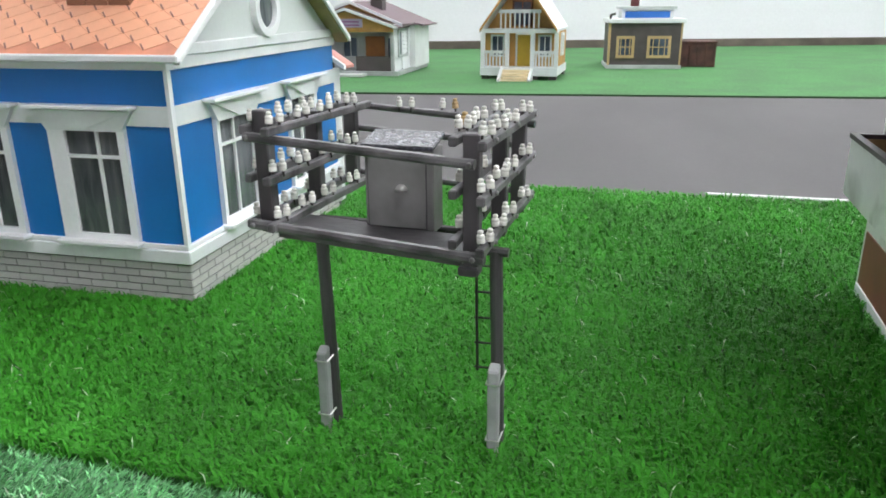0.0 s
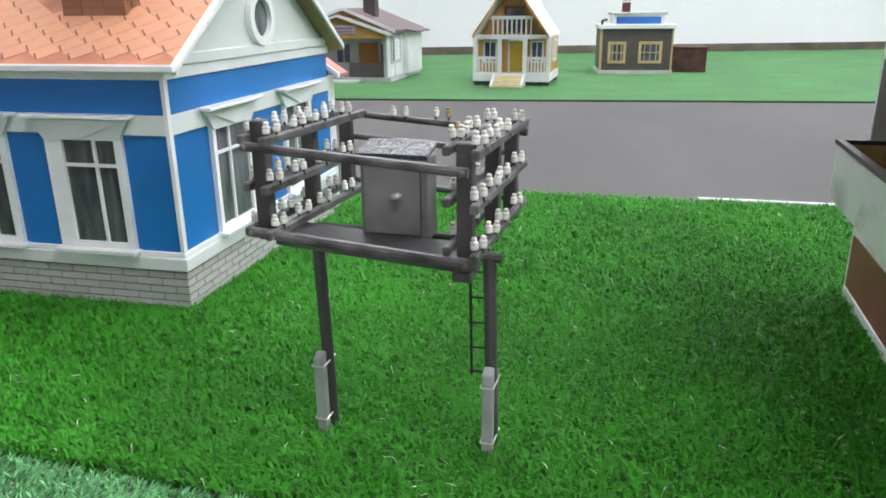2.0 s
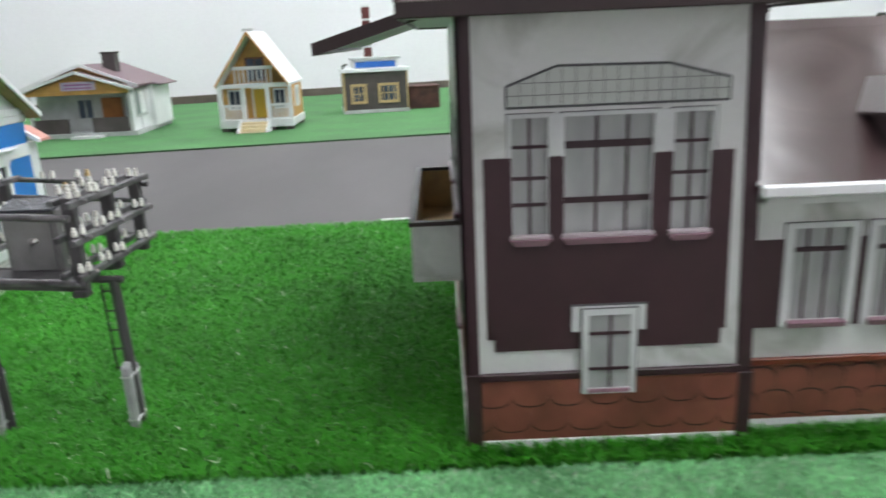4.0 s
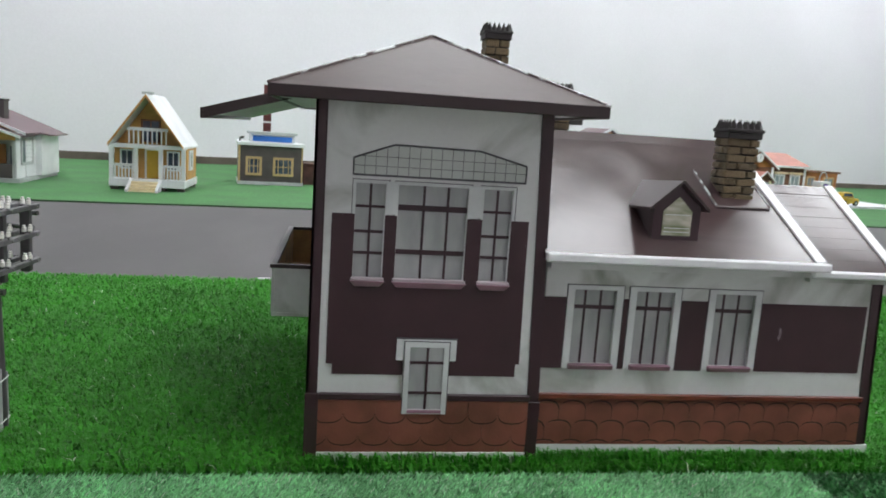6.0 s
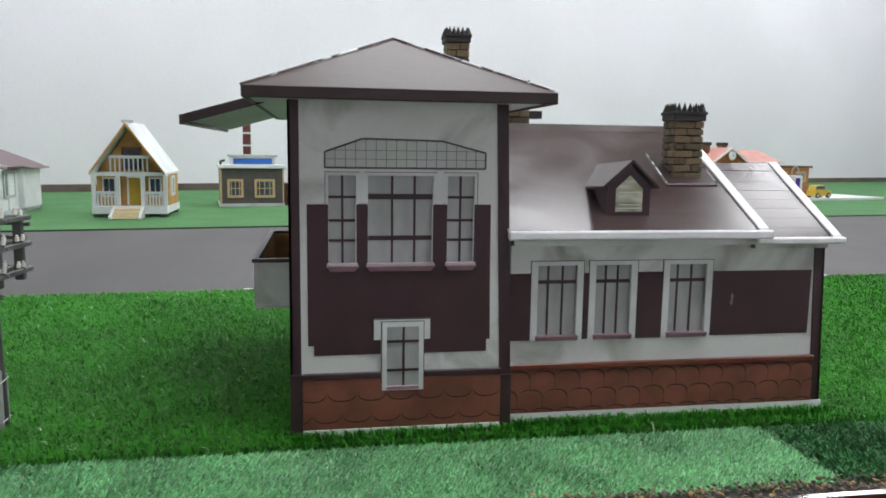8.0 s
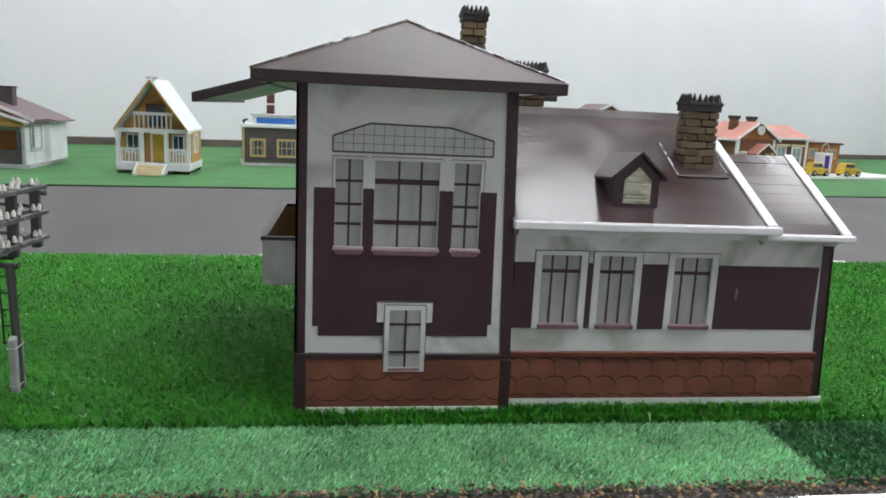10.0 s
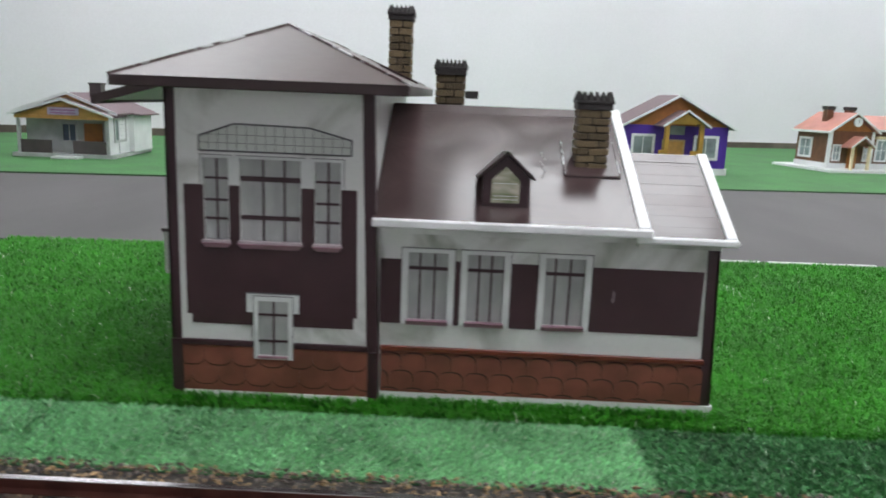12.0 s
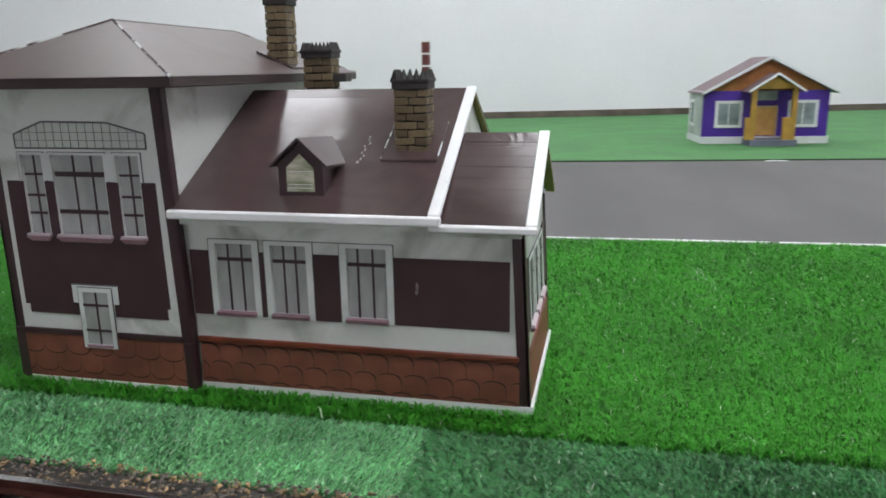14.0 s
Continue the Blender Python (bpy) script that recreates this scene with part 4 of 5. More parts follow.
part("round_pane", disc, "curtain", gb)

# roof: two slopes, front one with scale shingles
SL = (RH - 0.1895) / (RY + 0.008)


def roof_bh(y):
    return 0.1895 + (y + 0.008) * SL


rf_b = part("roof", slab([(-LEN - 0.01, -0.008, 0.1895), (0.0135, -0.008, 0.1895), (0.0135, RY, RH), (-LEN - 0.01, RY, RH)], 0.003), "shingle_gap", bh, "orange roof of slanted shingles with white edges")
part("roof_slope", slab([(-LEN - 0.01, RY + 0.0001, RH), (0.0135, RY + 0.0001, RH), (0.0135, 0.330, 0.1895), (-LEN - 0.01, 0.330, 0.1895)], 0.003), "shingle", rf_b)
part("verge_underside", slab([(0.0015, RY + 0.0001, RH - 0.0032), (0.0165, RY + 0.0001, RH - 0.0032), (0.0165, 0.330, 0.1863), (0.0015, 0.330, 0.1863)], 0.004), "verge", rf_b)
part("verge_board", slab([(0.0136, -0.010, 0.1905), (0.0190, -0.010, 0.1905), (0.0190, RY, RH + 0.002), (0.0136, RY, RH + 0.002)], 0.0065), "white_trim", rf_b, bevel=0.0005)
part("verge_board", slab([(0.0136, RY + 0.0001, RH + 0.002), (0.0190, RY + 0.0001, RH + 0.002), (0.0190, 0.333, 0.1895), (0.0136, 0.333, 0.1895)], 0.0065), "white_trim", rf_b, bevel=0.0005)
part("gutter", box(-LEN - 0.01, 0.0195, -0.0145, -0.0085, 0.1858, 0.1912), "white_trim", rf_b, bevel=0.001)
tilt = math.degrees(math.atan(SL))
SW, SH = 0.0295, 0.0084
lap = SH / math.cos(math.radians(tilt))
g2 = 0.0002
me_hex = finish(prism([(g2, g2, 0), (0.55 * SW - g2, lap + g2, 0), (0.10 * SW - g2, 2 * lap - g2, 0), (-0.45 * SW + g2, lap - g2, 0)], (0, 0, 0.0003)), "shingle", "shingle")
me_notch = finish(box(-0.0006, 0.0006, 0.0, 0.0088, 0, 0.0003), "shingle_notch", "notch")
row = 0
y = -0.002
while y < RY - 0.004:
    x = 0.0150 + SW - (row * 0.45 % 1.0) * SW
    while x > -0.30:
        if not (-0.112 - SW < x < -0.054 and y > 0.044) and x - 0.45 * SW < 0.0130:
            me = me_hex
            if x + 0.55 * SW > 0.0134:
                cutb = bmesh.new()
                cutb.from_mesh(me_hex)
                bmesh.ops.bisect_plane(cutb, geom=cutb.verts[:] + cutb.edges[:] + cutb.faces[:], plane_co=(0.0134 - x, 0, 0), plane_no=(1, 0, 0), clear_outer=True)
                me = finish(cutb, "shingle", "shingle")
            piece("shingle", me, rf_b, pose(x, y, roof_bh(y) + 0.0002, tilt + 0.25, 0, 0))
            if x < 0.0130:
                piece("notch", me_notch, rf_b, pose(x, y, roof_bh(y) + 0.0008, tilt) @ pose(0, 0, 0, 0, 0, 40))
        x -= SW
    row += 1
    y += SH

# boxed brick dormer on the roof
dm2 = part("dormer", prism([(-0.111, 0.046, roof_bh(0.046)), (-0.111, 0.150, roof_bh(0.150)), (-0.111, 0.150, 0.284), (-0.111, 0.046, 0.284)], (0.057, 0, 0)), "brown_brick", bh, "brown brick roof dormer with dark opening")
part("opening", box(-0.1035, -0.0625, 0.0445, 0.0459, 0.2375, 0.276), "hole_shade", dm2)
me_db = finish(box(-0.5, 0.5, -0.5, 0.5, -0.5, 0.5), "brown_brick", "brick", bevel=0.04)
for r in range(9):
    z = roof_bh(0.046) + 0.003 + r * 0.0062
    if z > 0.282:
        break
    for y0 in [0.047 + (0.006 if r % 2 else 0) + i * 0.0135 for i in range(8)]:
        if roof_bh(y0 + 0.0065) < z and y0 < 0.14:
            piece("brick", me_db, dm2, pose(-0.0538, y0 + 0.0065, z) @ Matrix.Diagonal((0.0018, 0.0128, 0.0055, 1)))
    for x0, x1 in (((-0.111, -0.1045), (-0.0620, -0.0535)) if z > 0.236 else ((-0.111, -0.093), (-0.0925, -0.0735), (-0.073, -0.0535))):
        piece("brick", me_db, dm2, pose((x0 + x1) / 2, 0.0455, z) @ Matrix.Diagonal((x1 - x0 - 0.0006, 0.0018, 0.0055, 1)))

# porch at the back of the blue house
part("porch_wall", box(-0.13, -0.004, DEP + 0.0045, DEP + 0.030, -0.008, 0.152), "ivory_trim", bh)
pr = part("porch_roof", slab([(-0.14, DEP + 0.001, 0.1720), (-0.012, DEP + 0.001, 0.1720), (0.012, DEP + 0.001, 0.1560), (0.012, DEP + 0.036, 0.1560), (-0.012, DEP + 0.036, 0.1720), (-0.14, DEP + 0.036, 0.1720)], 0.003), "red_roof", bh, "small pink-red porch roof with white edge")
part("verge_board", slab([(-0.012, DEP + 0.0005, 0.1740), (0.0135, DEP + 0.0005, 0.1572), (0.0135, DEP + 0.006, 0.1572), (-0.012, DEP + 0.006, 0.1740)], 0.005), "white_trim", pr)

# ---- insulator platform on two posts ----
PO = (-0.122, 0.345)
pf = thing("insulator_platform", pose(PO[0], PO[1], 0), "dark wooden insulator platform on two posts with white insulators", "model platform")
ORG = Vector((PO[0], PO[1], 0))
XL, XR, YBK = -0.1800, -0.0770, 0.416


def fy(x):
    return 0.2955 + (XR - x) * 0.06


PZ = 0.118
for i, (x, y, top) in enumerate(((XL, fy(XL) + 0.005, 0.1785), (XR, 0.3025, 0.1725), (XL - 0.0005, 0.360, 0.1710), (XR + 0.002, 0.350, 0.1700), (XL - 0.003, YBK, 0.1670), (XR + 0.0025, 0.396, 0.1690))):
    part("post", box(x - 0.0037, x + 0.0037, y - 0.0035, y + 0.0035, 0.1195 if x < -0.15 else 0.1128, top), "wood_dark", pf, bevel=0.0006)
bolt_mesh = finish(lathe([(0.0013, 0.0), (0.0013, 0.0006), (0.0009, 0.0012), (0.0002, 0.0014)], 8), "knob_dark", "bolt")
RAILS = [(XR + 0.0085, 0.283, 0.404), (XR - 0.0066, 0.2925, 0.402), (XL + 0.0075, 0.293, 0.421), (XL - 0.0062, 0.2985, 0.418)]
LEVELS = (0.1225, 0.1450, 0.1680)


def rail_z(level, y):
    return LEVELS[level] + 0.0022 - (y - 0.288) * 0.026


rnd = random.Random(14)
for level in range(3):
    for x, y0, y1 in RAILS:
        j = [rnd.uniform(-0.0006, 0.0006) for _ in range(4)]
        za, zb, w, t = rail_z(level, y0), rail_z(level, y1), 0.0019, 0.0021
        part("side_rail", hexa(bmesh.new(), [(x - w + j[0], y0, za - t), (x + w + j[0], y0, za - t), (x + w + j[1], y1, zb - t), (x - w + j[1], y1, zb - t),
                                             (x - w + j[0], y0 + j[2], za + t), (x + w + j[0], y0 - j[2], za + t), (x + w + j[1], y1, zb + t), (x - w + j[1], y1, zb + t)]), "wood_rail", pf, bevel=0.0006)
        for yb in (0.3025, 0.350, 0.396):
            if x > XR:
                piece("bolt", bolt_mesh, pf, pose(x + w, yb, rail_z(level, yb), 0, 90, 0))
part("front_rail", rod((XL - 0.006, fy(XL) - 0.002, 0.1668), (XR + 0.003, 0.2945, 0.1605), 0.0024, None, 10), "wood_rail", pf)
part("front_beam", rod((XL - 0.006, fy(XL) - 0.002, 0.1245), (XR + 0.008, 0.2930, 0.1190), 0.0027, None, 10), "wood_rail", pf)
part("back_rail", rod((XL, 0.421, 0.1660), (XR + 0.010, 0.4015, 0.1612), 0.0021, None, 8), "wood_rail", pf)
part("back_rail", rod((XL, 0.421, 0.1520), (XR + 0.006, 0.402, 0.1490), 0.0021, None, 8), "wood_rail", pf)
part("back_rail", rod((XL, 0.421, 0.1245), (XR + 0.006, 0.402, 0.1225), 0.0021, None, 8), "wood_rail", pf)
part("plank", hexa(bmesh.new(), [(XL + 0.001, 0.311, 0.1145), (XR - 0.0050, 0.3025, 0.1112), (XR - 0.0050, 0.338, 0.1112), (XL + 0.001, 0.344, 0.1145),
                                 (XL + 0.001, 0.311, 0.1177), (XR - 0.0050, 0.3025, 0.1144), (XR - 0.0050, 0.338, 0.1144), (XL + 0.001, 0.344, 0.1177)]), "wood_dark", pf, bevel=0.0005)
part("joist", rod((XL + 0.002, 0.3570, 0.1117), (XR, 0.3540, 0.1117), 0.0021, None, 8), "wood_dark", pf)
for x in (-0.136, -0.112):
    part("bearer", box(x - 0.003, x + 0.003, 0.3442, 0.3580, 0.1100, 0.1136), "wood_dark", pf)
part("cross_beam", box(XR - 0.0055, XR + 0.0040, 0.2970, 0.3060, 0.1085, 0.1128), "wood_dark", pf, bevel=0.0008)
part("bearer", rod((XL + 0.008, 0.336, 0.1110), (XR + 0.010, 0.336, 0.1082), 0.0026, None, 8), "wood_dark", pf)
for x, y, z in ((XL - 0.0042, fy(XL) - 0.0044, 0.1668), (XR + 0.0010, 0.2921, 0.1607), (XL - 0.0042, fy(XL) - 0.0047, 0.1245), (XR + 0.0030, 0.2903, 0.1193)):
    piece("bolt", bolt_mesh, pf, pose(x, y, z, 90, 0, 0))

# supporting posts with pale stubs bound on by wire
for lx, ly, tx in ((-0.0706, 0.3365, -0.0734), (-0.1652, 0.3365, -0.1681)):
    part("leg", rod((lx, ly, -0.008), (tx, ly, 0.1112 if lx < -0.1 else 0.1090), 0.0034, None, 12), "wood_dark", pf, smooth=False)
    sx = lx - (0.0013 if lx > -0.1 else 0.0028)
    stub = hexa(bmesh.new(), [(sx - 0.0029, ly - 0.0105, -0.008), (sx + 0.0029, ly - 0.0105, -0.008), (sx + 0.0029, ly - 0.0042, -0.008), (sx - 0.0029, ly - 0.0042, -0.008),
                              (sx - 0.0029, ly - 0.0105, 0.0440 if lx < -0.1 else 0.0465), (sx + 0.0029, ly - 0.0105, 0.0440 if lx < -0.1 else 0.0465), (sx + 0.0029, ly - 0.0042, 0.0470 if lx < -0.1 else 0.0495), (sx - 0.0029, ly - 0.0042, 0.0470 if lx < -0.1 else 0.0495)])
    part("stub", stub, "concrete", pf, "pale grey concrete-like stub", bevel=0.0008)
    part("stub", box(sx - 0.0022, sx + 0.0029, ly + 0.0042, ly + 0.0062, -0.008, 0.044), "concrete", pf, bevel=0.0006)
    for z in (0.0065, 0.0395):
        loop = bmesh.new()
        pts = [(sx - 0.0034, ly - 0.0110, z), (sx + 0.0036, ly - 0.0110, z), (sx + 0.0038, ly + 0.0048, z + 0.001), (sx - 0.0030, ly + 0.0048, z + 0.001)]
        for p, q in zip(pts, pts[1:] + pts[:1]):
            rod(p, q, 0.0005, loop, 6)
        part("wire_tie", loop, "wire", pf)

# ladder
lad = part("ladder", rod((-0.0838, 0.3415, 0.0385), (-0.0846, 0.3405, 0.109), 0.0008, None, 6), "black", pf, "thin black wire ladder")
part("stile", rod((-0.0722, 0.3425, 0.0385), (-0.0742, 0.3415, 0.109), 0.0008, None, 6), "black", lad)
for i in range(5):
    z = 0.0404 + i * 0.0144
    part("rung", rod((-0.0854, 0.3414, z), (-0.0716, 0.3424, z), 0.0007, None, 6), "black", lad)

# cabinet
cab = part("cabinet", box(-0.1425, -0.1060, 0.338, 0.354, 0.1137, 0.1572), "cabinet", pf, "grey painted cabinet with wrinkled dark felt roof", bevel=0.0006)
part("door_gap", box(-0.1411, -0.1094, 0.3376, 0.3379, 0.1159, 0.1541), "wood_dark", cab)
part("door", box(-0.1405, -0.1100, 0.3370, 0.3375, 0.1165, 0.1535), "cabinet", cab, bevel=0.0002)
part("felt_roof", hexa(bmesh.new(), [(-0.1436, 0.3352, 0.1565), (-0.1052, 0.3352, 0.1565), (-0.1052, 0.3565, 0.1608), (-0.1436, 0.3565, 0.1608), (-0.1436, 0.3352, 0.1587), (-0.1052, 0.3352, 0.1587), (-0.1052, 0.3565, 0.1632), (-0.1436, 0.3565, 0.1632)]), "felt", cab, bevel=0.0006)
kb = bmesh.new()
bmesh.ops.create_uvsphere(kb, u_segments=12, v_segments=8, radius=0.0034, matrix=pose(-0.1225, 0.3368, 0.1358))
bmesh.ops.bisect_plane(kb, geom=kb.verts[:] + kb.edges[:] + kb.faces[:], plane_co=(-0.1225, 0.3368, 0.1359), plane_no=(0, 0, -1), clear_outer=True)
bmesh.ops.holes_fill(kb, edges=kb.edges[:])
part("knob", kb, "knob", cab, smooth=True)

# insulators: a two-step porcelain bell on a dark pin
ins_mesh = finish(lathe([(0.0013, 0.0), (0.0019, 0.0001), (0.0020, 0.0004), (0.0020, 0.0022), (0.0018, 0.0024), (0.0020, 0.0026), (0.0020, 0.0034), (0.0017, 0.0039), (0.0011, 0.0041),
                         (0.0011, 0.0044), (0.0014, 0.0046), (0.0014, 0.0053), (0.0010, 0.0058), (0.0003, 0.0060)], 12), "porcelain", "insulator", smooth=True)
ins_tan = ins_mesh.copy()
ins_tan.materials.clear()
ins_tan.materials.append(M["porcelain_tan"])
pin_mesh = finish(rod((0, 0, -0.0030), (0, 0, 0.0004), 0.0006, None, 6), "pin", "pin")
rnd = random.Random(4)


def insulator(x, y, z, me=None):
    ob = piece("insulator", me or ins_mesh, pf, pose(x, y, z, rnd.uniform(-6, 6), rnd.uniform(-6, 6), 0) @ Matrix.Diagonal((0.96, 0.96, 0.98, 1)))
    pn = new("pin", pin_mesh)
    pn.parent = ob


for level in range(3):
    for rail_at, (x, y0, y1) in enumerate(RAILS):
        for k, y in enumerate((0.2905, 0.3175, 0.3400, 0.3800) if x > XL + 0.05 else (0.3020, 0.3290, 0.3560, 0.3900)):
            if rail_at == 1 and k == 0:
                y = 0.3085
            if rail_at == 3:
                y += 0.007
            tan = level == 2 and rail_at == 1 and k == 1
            for dx, dy in ((-0.0022, 0.0), (0.0024, 0.0042)):
                yy = y + dy + rnd.uniform(-0.0012, 0.0012)
                insulator(x + dx * 0.62, yy, rail_z(level, yy) + 0.0031 + rnd.uniform(-0.0003, 0.0008), ins_tan if tan and dx < 0 else None)
for x, tan in ((-0.1500, 0), (-0.1425, 0), (-0.1235, 0), (-0.1155, 1)):
    insulator(x, 0.4125, 0.1668, ins_tan if tan else None)
ORG = Vector((0, 0, 0))

# ---- houses beyond the road ----
def fw(a, z, d):
    return (a, -d, z)


def far_window(parent, f, a0, a1, z0, z1, frame_mat, pane="pane_far", w=0.006, bars=(1, 1)):
    win = part("window", frame_of(f, a0, a1, z0, z1, w, 0.0, 0.005), frame_mat, parent)
    part("pane", mbox(f, a0 + w, a1 - w, z0 + w, z1 - w, 0.0005, 0.0015), pane, win)
    for i in range(bars[0]):
        c = a0 + (a1 - a0) * (i + 1) / (bars[0] + 1)
        part("glazing_bar", mbox(f, c - 0.0014, c + 0.0014, z0 + w, z1 - w, 0.0012, 0.0035), frame_mat, win)
    for i in range(bars[1]):
        c = z0 + (z1 - z0) * (i + 1) / (bars[1] + 1)
        part("glazing_bar", mbox(f, a0 + w, a1 - w, c - 0.0014, c + 0.0014, 0.0012, 0.0032), frame_mat, win)
    return win


# A-frame cottage on stilts
af_h = thing("gabled_cottage", pose(-0.4235, 2.205, 0, 0, 0, 1), "amber and white gabled cottage model with yellow door on stilts", "model building")
W2, D2 = 0.1155, 0.225
part("deck", box(-W2, W2, -0.004, D2, 0.012, 0.0360), "white_far", af_h, bevel=0.001)
for x in (-W2 + 0.014, -0.045, 0.045, W2 - 0.014):
    for y in (0.014, D2 - 0.016):
        part("stilt", box(x - 0.011, x + 0.011, y - 0.010, y + 0.010, -0.004, 0.012), "slate", af_h)
part("wall", box(-W2 + 0.004, W2 - 0.004, 0.050, D2, 0.0362, 0.146), "amber", af_h, "amber boarded walls")
part("gable_wall", prism([(-W2 + 0.01, 0.052, 0.1463), (W2 - 0.01, 0.052, 0.1463), (0, 0.052, 0.292)], (0, 0.006, 0)), "amber", af_h)
part("back_gable", prism([(-W2 + 0.01, D2 - 0.008, 0.1463), (W2 - 0.01, D2 - 0.008, 0.1463), (0, D2 - 0.008, 0.292)], (0, 0.006, 0)), "amber", af_h)
part("balcony_floor", box(-W2 + 0.004, W2 - 0.004, 0.0, 0.0495, 0.134, 0.1462), "white_far", af_h)
door = part("door", box(-0.012, 0.027, 0.046, 0.0498, 0.037, 0.128), "yellow", af_h, "yellow front door")
part("door_frame", frame_of(lambda a, z, d: (a, 0.0498 - d, z), -0.018, 0.033, 0.037, 0.133, 0.006, 0, 0.005, False), "white_far", door)
for a0, a1 in ((-0.094, -0.052), (0.050, 0.090)):
    far_window(af_h, lambda a, z, d: (a, 0.0499 - d, z), a0, a1, 0.064, 0.128, "white_far", "pane_dark", 0.005, (1, 0))
for x in (-W2 + 0.006, -0.036, 0.040, W2 - 0.006):
    part("porch_post", box(x - 0.006, x + 0.006, 0.001, 0.013, 0.0362, 0.134), "white_far", af_h)
for x0, x1 in ((-W2 + 0.012, -0.042), (0.046, W2 - 0.012)):
    part("rail", box(x0, x1, 0.004, 0.010, 0.076, 0.084), "white_far", af_h)
    for k in range(6):
        c = x0 + (x1 - x0) * (k + 0.5) / 6
        part("baluster", box(c - 0.0022, c + 0.0022, 0.005, 0.009, 0.0362, 0.076), "white_far", af_h)
part("upper_rail", box(-0.062, 0.062, 0.002, 0.008, 0.190, 0.200), "white_far", af_h)
for k in range(9):
    c = -0.056 + k * 0.014
    part("baluster", box(c - 0.002, c + 0.002, 0.003, 0.007, 0.1463, 0.190), "white_far", af_h)
far_window(af_h, lambda a, z, d: (a, 0.0519 - d, z), -0.030, 0.030, 0.152, 0.226, "plain_brown", "pane_dark", 0.005, (1, 0))
for s in (-1, 1):
    part("roof_slope", slab([(s * (W2 - 0.003), -0.020, 0.145), (0, -0.020, 0.306), (0, D2 + 0.030, 0.306), (s * (W2 - 0.003), D2 + 0.030, 0.145)], 0.007), "white_far", af_h, "white roof slope")
    part("barge_board", prism([(s * (W2 - 0.002), -0.0245, 0.138), (s * (W2 - 0.002), -0.0245, 0.147), (0, -0.0245, 0.304), (0, -0.0245, 0.294)], (0, 0.004, 0)), "amber", af_h, "amber barge board")
part("ridge_vent", box(-0.016, 0.016, -0.004, 0.022, 0.304, 0.312), "grey_far", af_h)
for i in range(4):
    part("step", box(-0.044, 0.036, -0.020 - 0.012 * i, -0.006 - 0.012 * i + 0.004, 0.028 - 0.009 * i - 0.006, 0.030 - 0.009 * i), "cream", af_h)
for x in (-0.052, 0.037):
    part("stair_string", hexa(bmesh.new(), [(x, -0.064, -0.004), (x + 0.008, -0.064, -0.004), (x + 0.008, -0.006, -0.004), (x, -0.006, -0.004), (x, -0.064, 0.008), (x + 0.008, -0.064, 0.008), (x + 0.008, -0.006, 0.036), (x, -0.006, 0.036)]), "white_far", af_h)
far_window(af_h, lambda a, z, d: (W2 - 0.004 + d, a, z), 0.085, 0.145, 0.066, 0.132, "white_far", "pane_far", 0.008, (1, 0))

# dark flat-roofed house
dk = thing("flat_roofed_house", pose(-0.198, 2.640, 0, 0, 0, 9), "dark grey flat-roofed house model with tan windows and blue skylight", "model building")
part("wall", box(0, 0.240, 0, 0.20, 0.010, 0.150), "slate", dk)
part("foundation", box(-0.004, 0.244, -0.006, 0.204, -0.004, 0.0132), "grey_far", dk)
part("corner_board", box(0.236, 0.2415, -0.002, 0.012, 0.0133, 0.150), "tan_frame", dk)
part("corner_board", box(-0.0015, 0.006, -0.002, 0.012, 0.0133, 0.150), "tan_frame", dk)
part("roof_slab", box(-0.006, 0.250, -0.012, 0.210, 0.150, 0.163), "white_far", dk, bevel=0.001)
part("skylight", box(0.042, 0.212, 0.030, 0.165, 0.163, 0.194), "white_far", dk)
sk = part("skylight_band", box(0.052, 0.200, 0.027, 0.0298, 0.166, 0.187), "blue_band", dk, "bright blue glazed band")
part("skylight_roof", box(0.034, 0.220, 0.020, 0.175, 0.194, 0.202), "grey_far", dk)
for a0, a1 in ((0.026, 0.086), (0.128, 0.206)):
    far_window(dk, fw, a0, a1, 0.036, 0.108, "tan_frame", "pane_dark", 0.009, (3, 1))
far_window(dk, lambda a, z, d: (0.240 + d, a, z), 0.06, 0.14, 0.04, 0.11, "tan_frame", "pane_dark", 0.009, (2, 1))
pipe = rod((0.004, 0.02, 0.163), (0.004, 0.02, 0.178), 0.004)
rod((0.004, 0.02, 0.176), (0.020, 0.02, 0.180), 0.004, pipe)
part("bent_pipe", pipe, "pin", dk)

stk = thing("tall_chimney_stack", pose(-0.142, 3.13, 0), "tall dark red chimney stack with white rings", "chimney")
part("shaft", box(-0.016, 0.016, -0.016, 0.016, 0.0, 0.402), "stack", stk)
for z in (0.18, 0.235, 0.29, 0.345, 0.400):
    part("ring", box(-0.018, 0.018, -0.018, 0.018, z, z + 0.008), "white_far", stk)

rb2 = thing("rusty_crate", pose(0.098, 2.76, 0, 0, 0, 6), "low rusty brown crate on the turf", "crate")
part("body", box(-0.060, 0.060, 0, 0.10, 0.0, 0.080), "rust", rb2, bevel=0.003)
part("lid", box(-0.063, 0.063, -0.003, 0.103, 0.080, 0.087), "rust", rb2, bevel=0.002)
for i in range(5):
    part("rib", box(-0.056 + i * 0.026, -0.048 + i * 0.026, -0.0025, -0.0001, 0.004, 0.079), "rust", rb2)

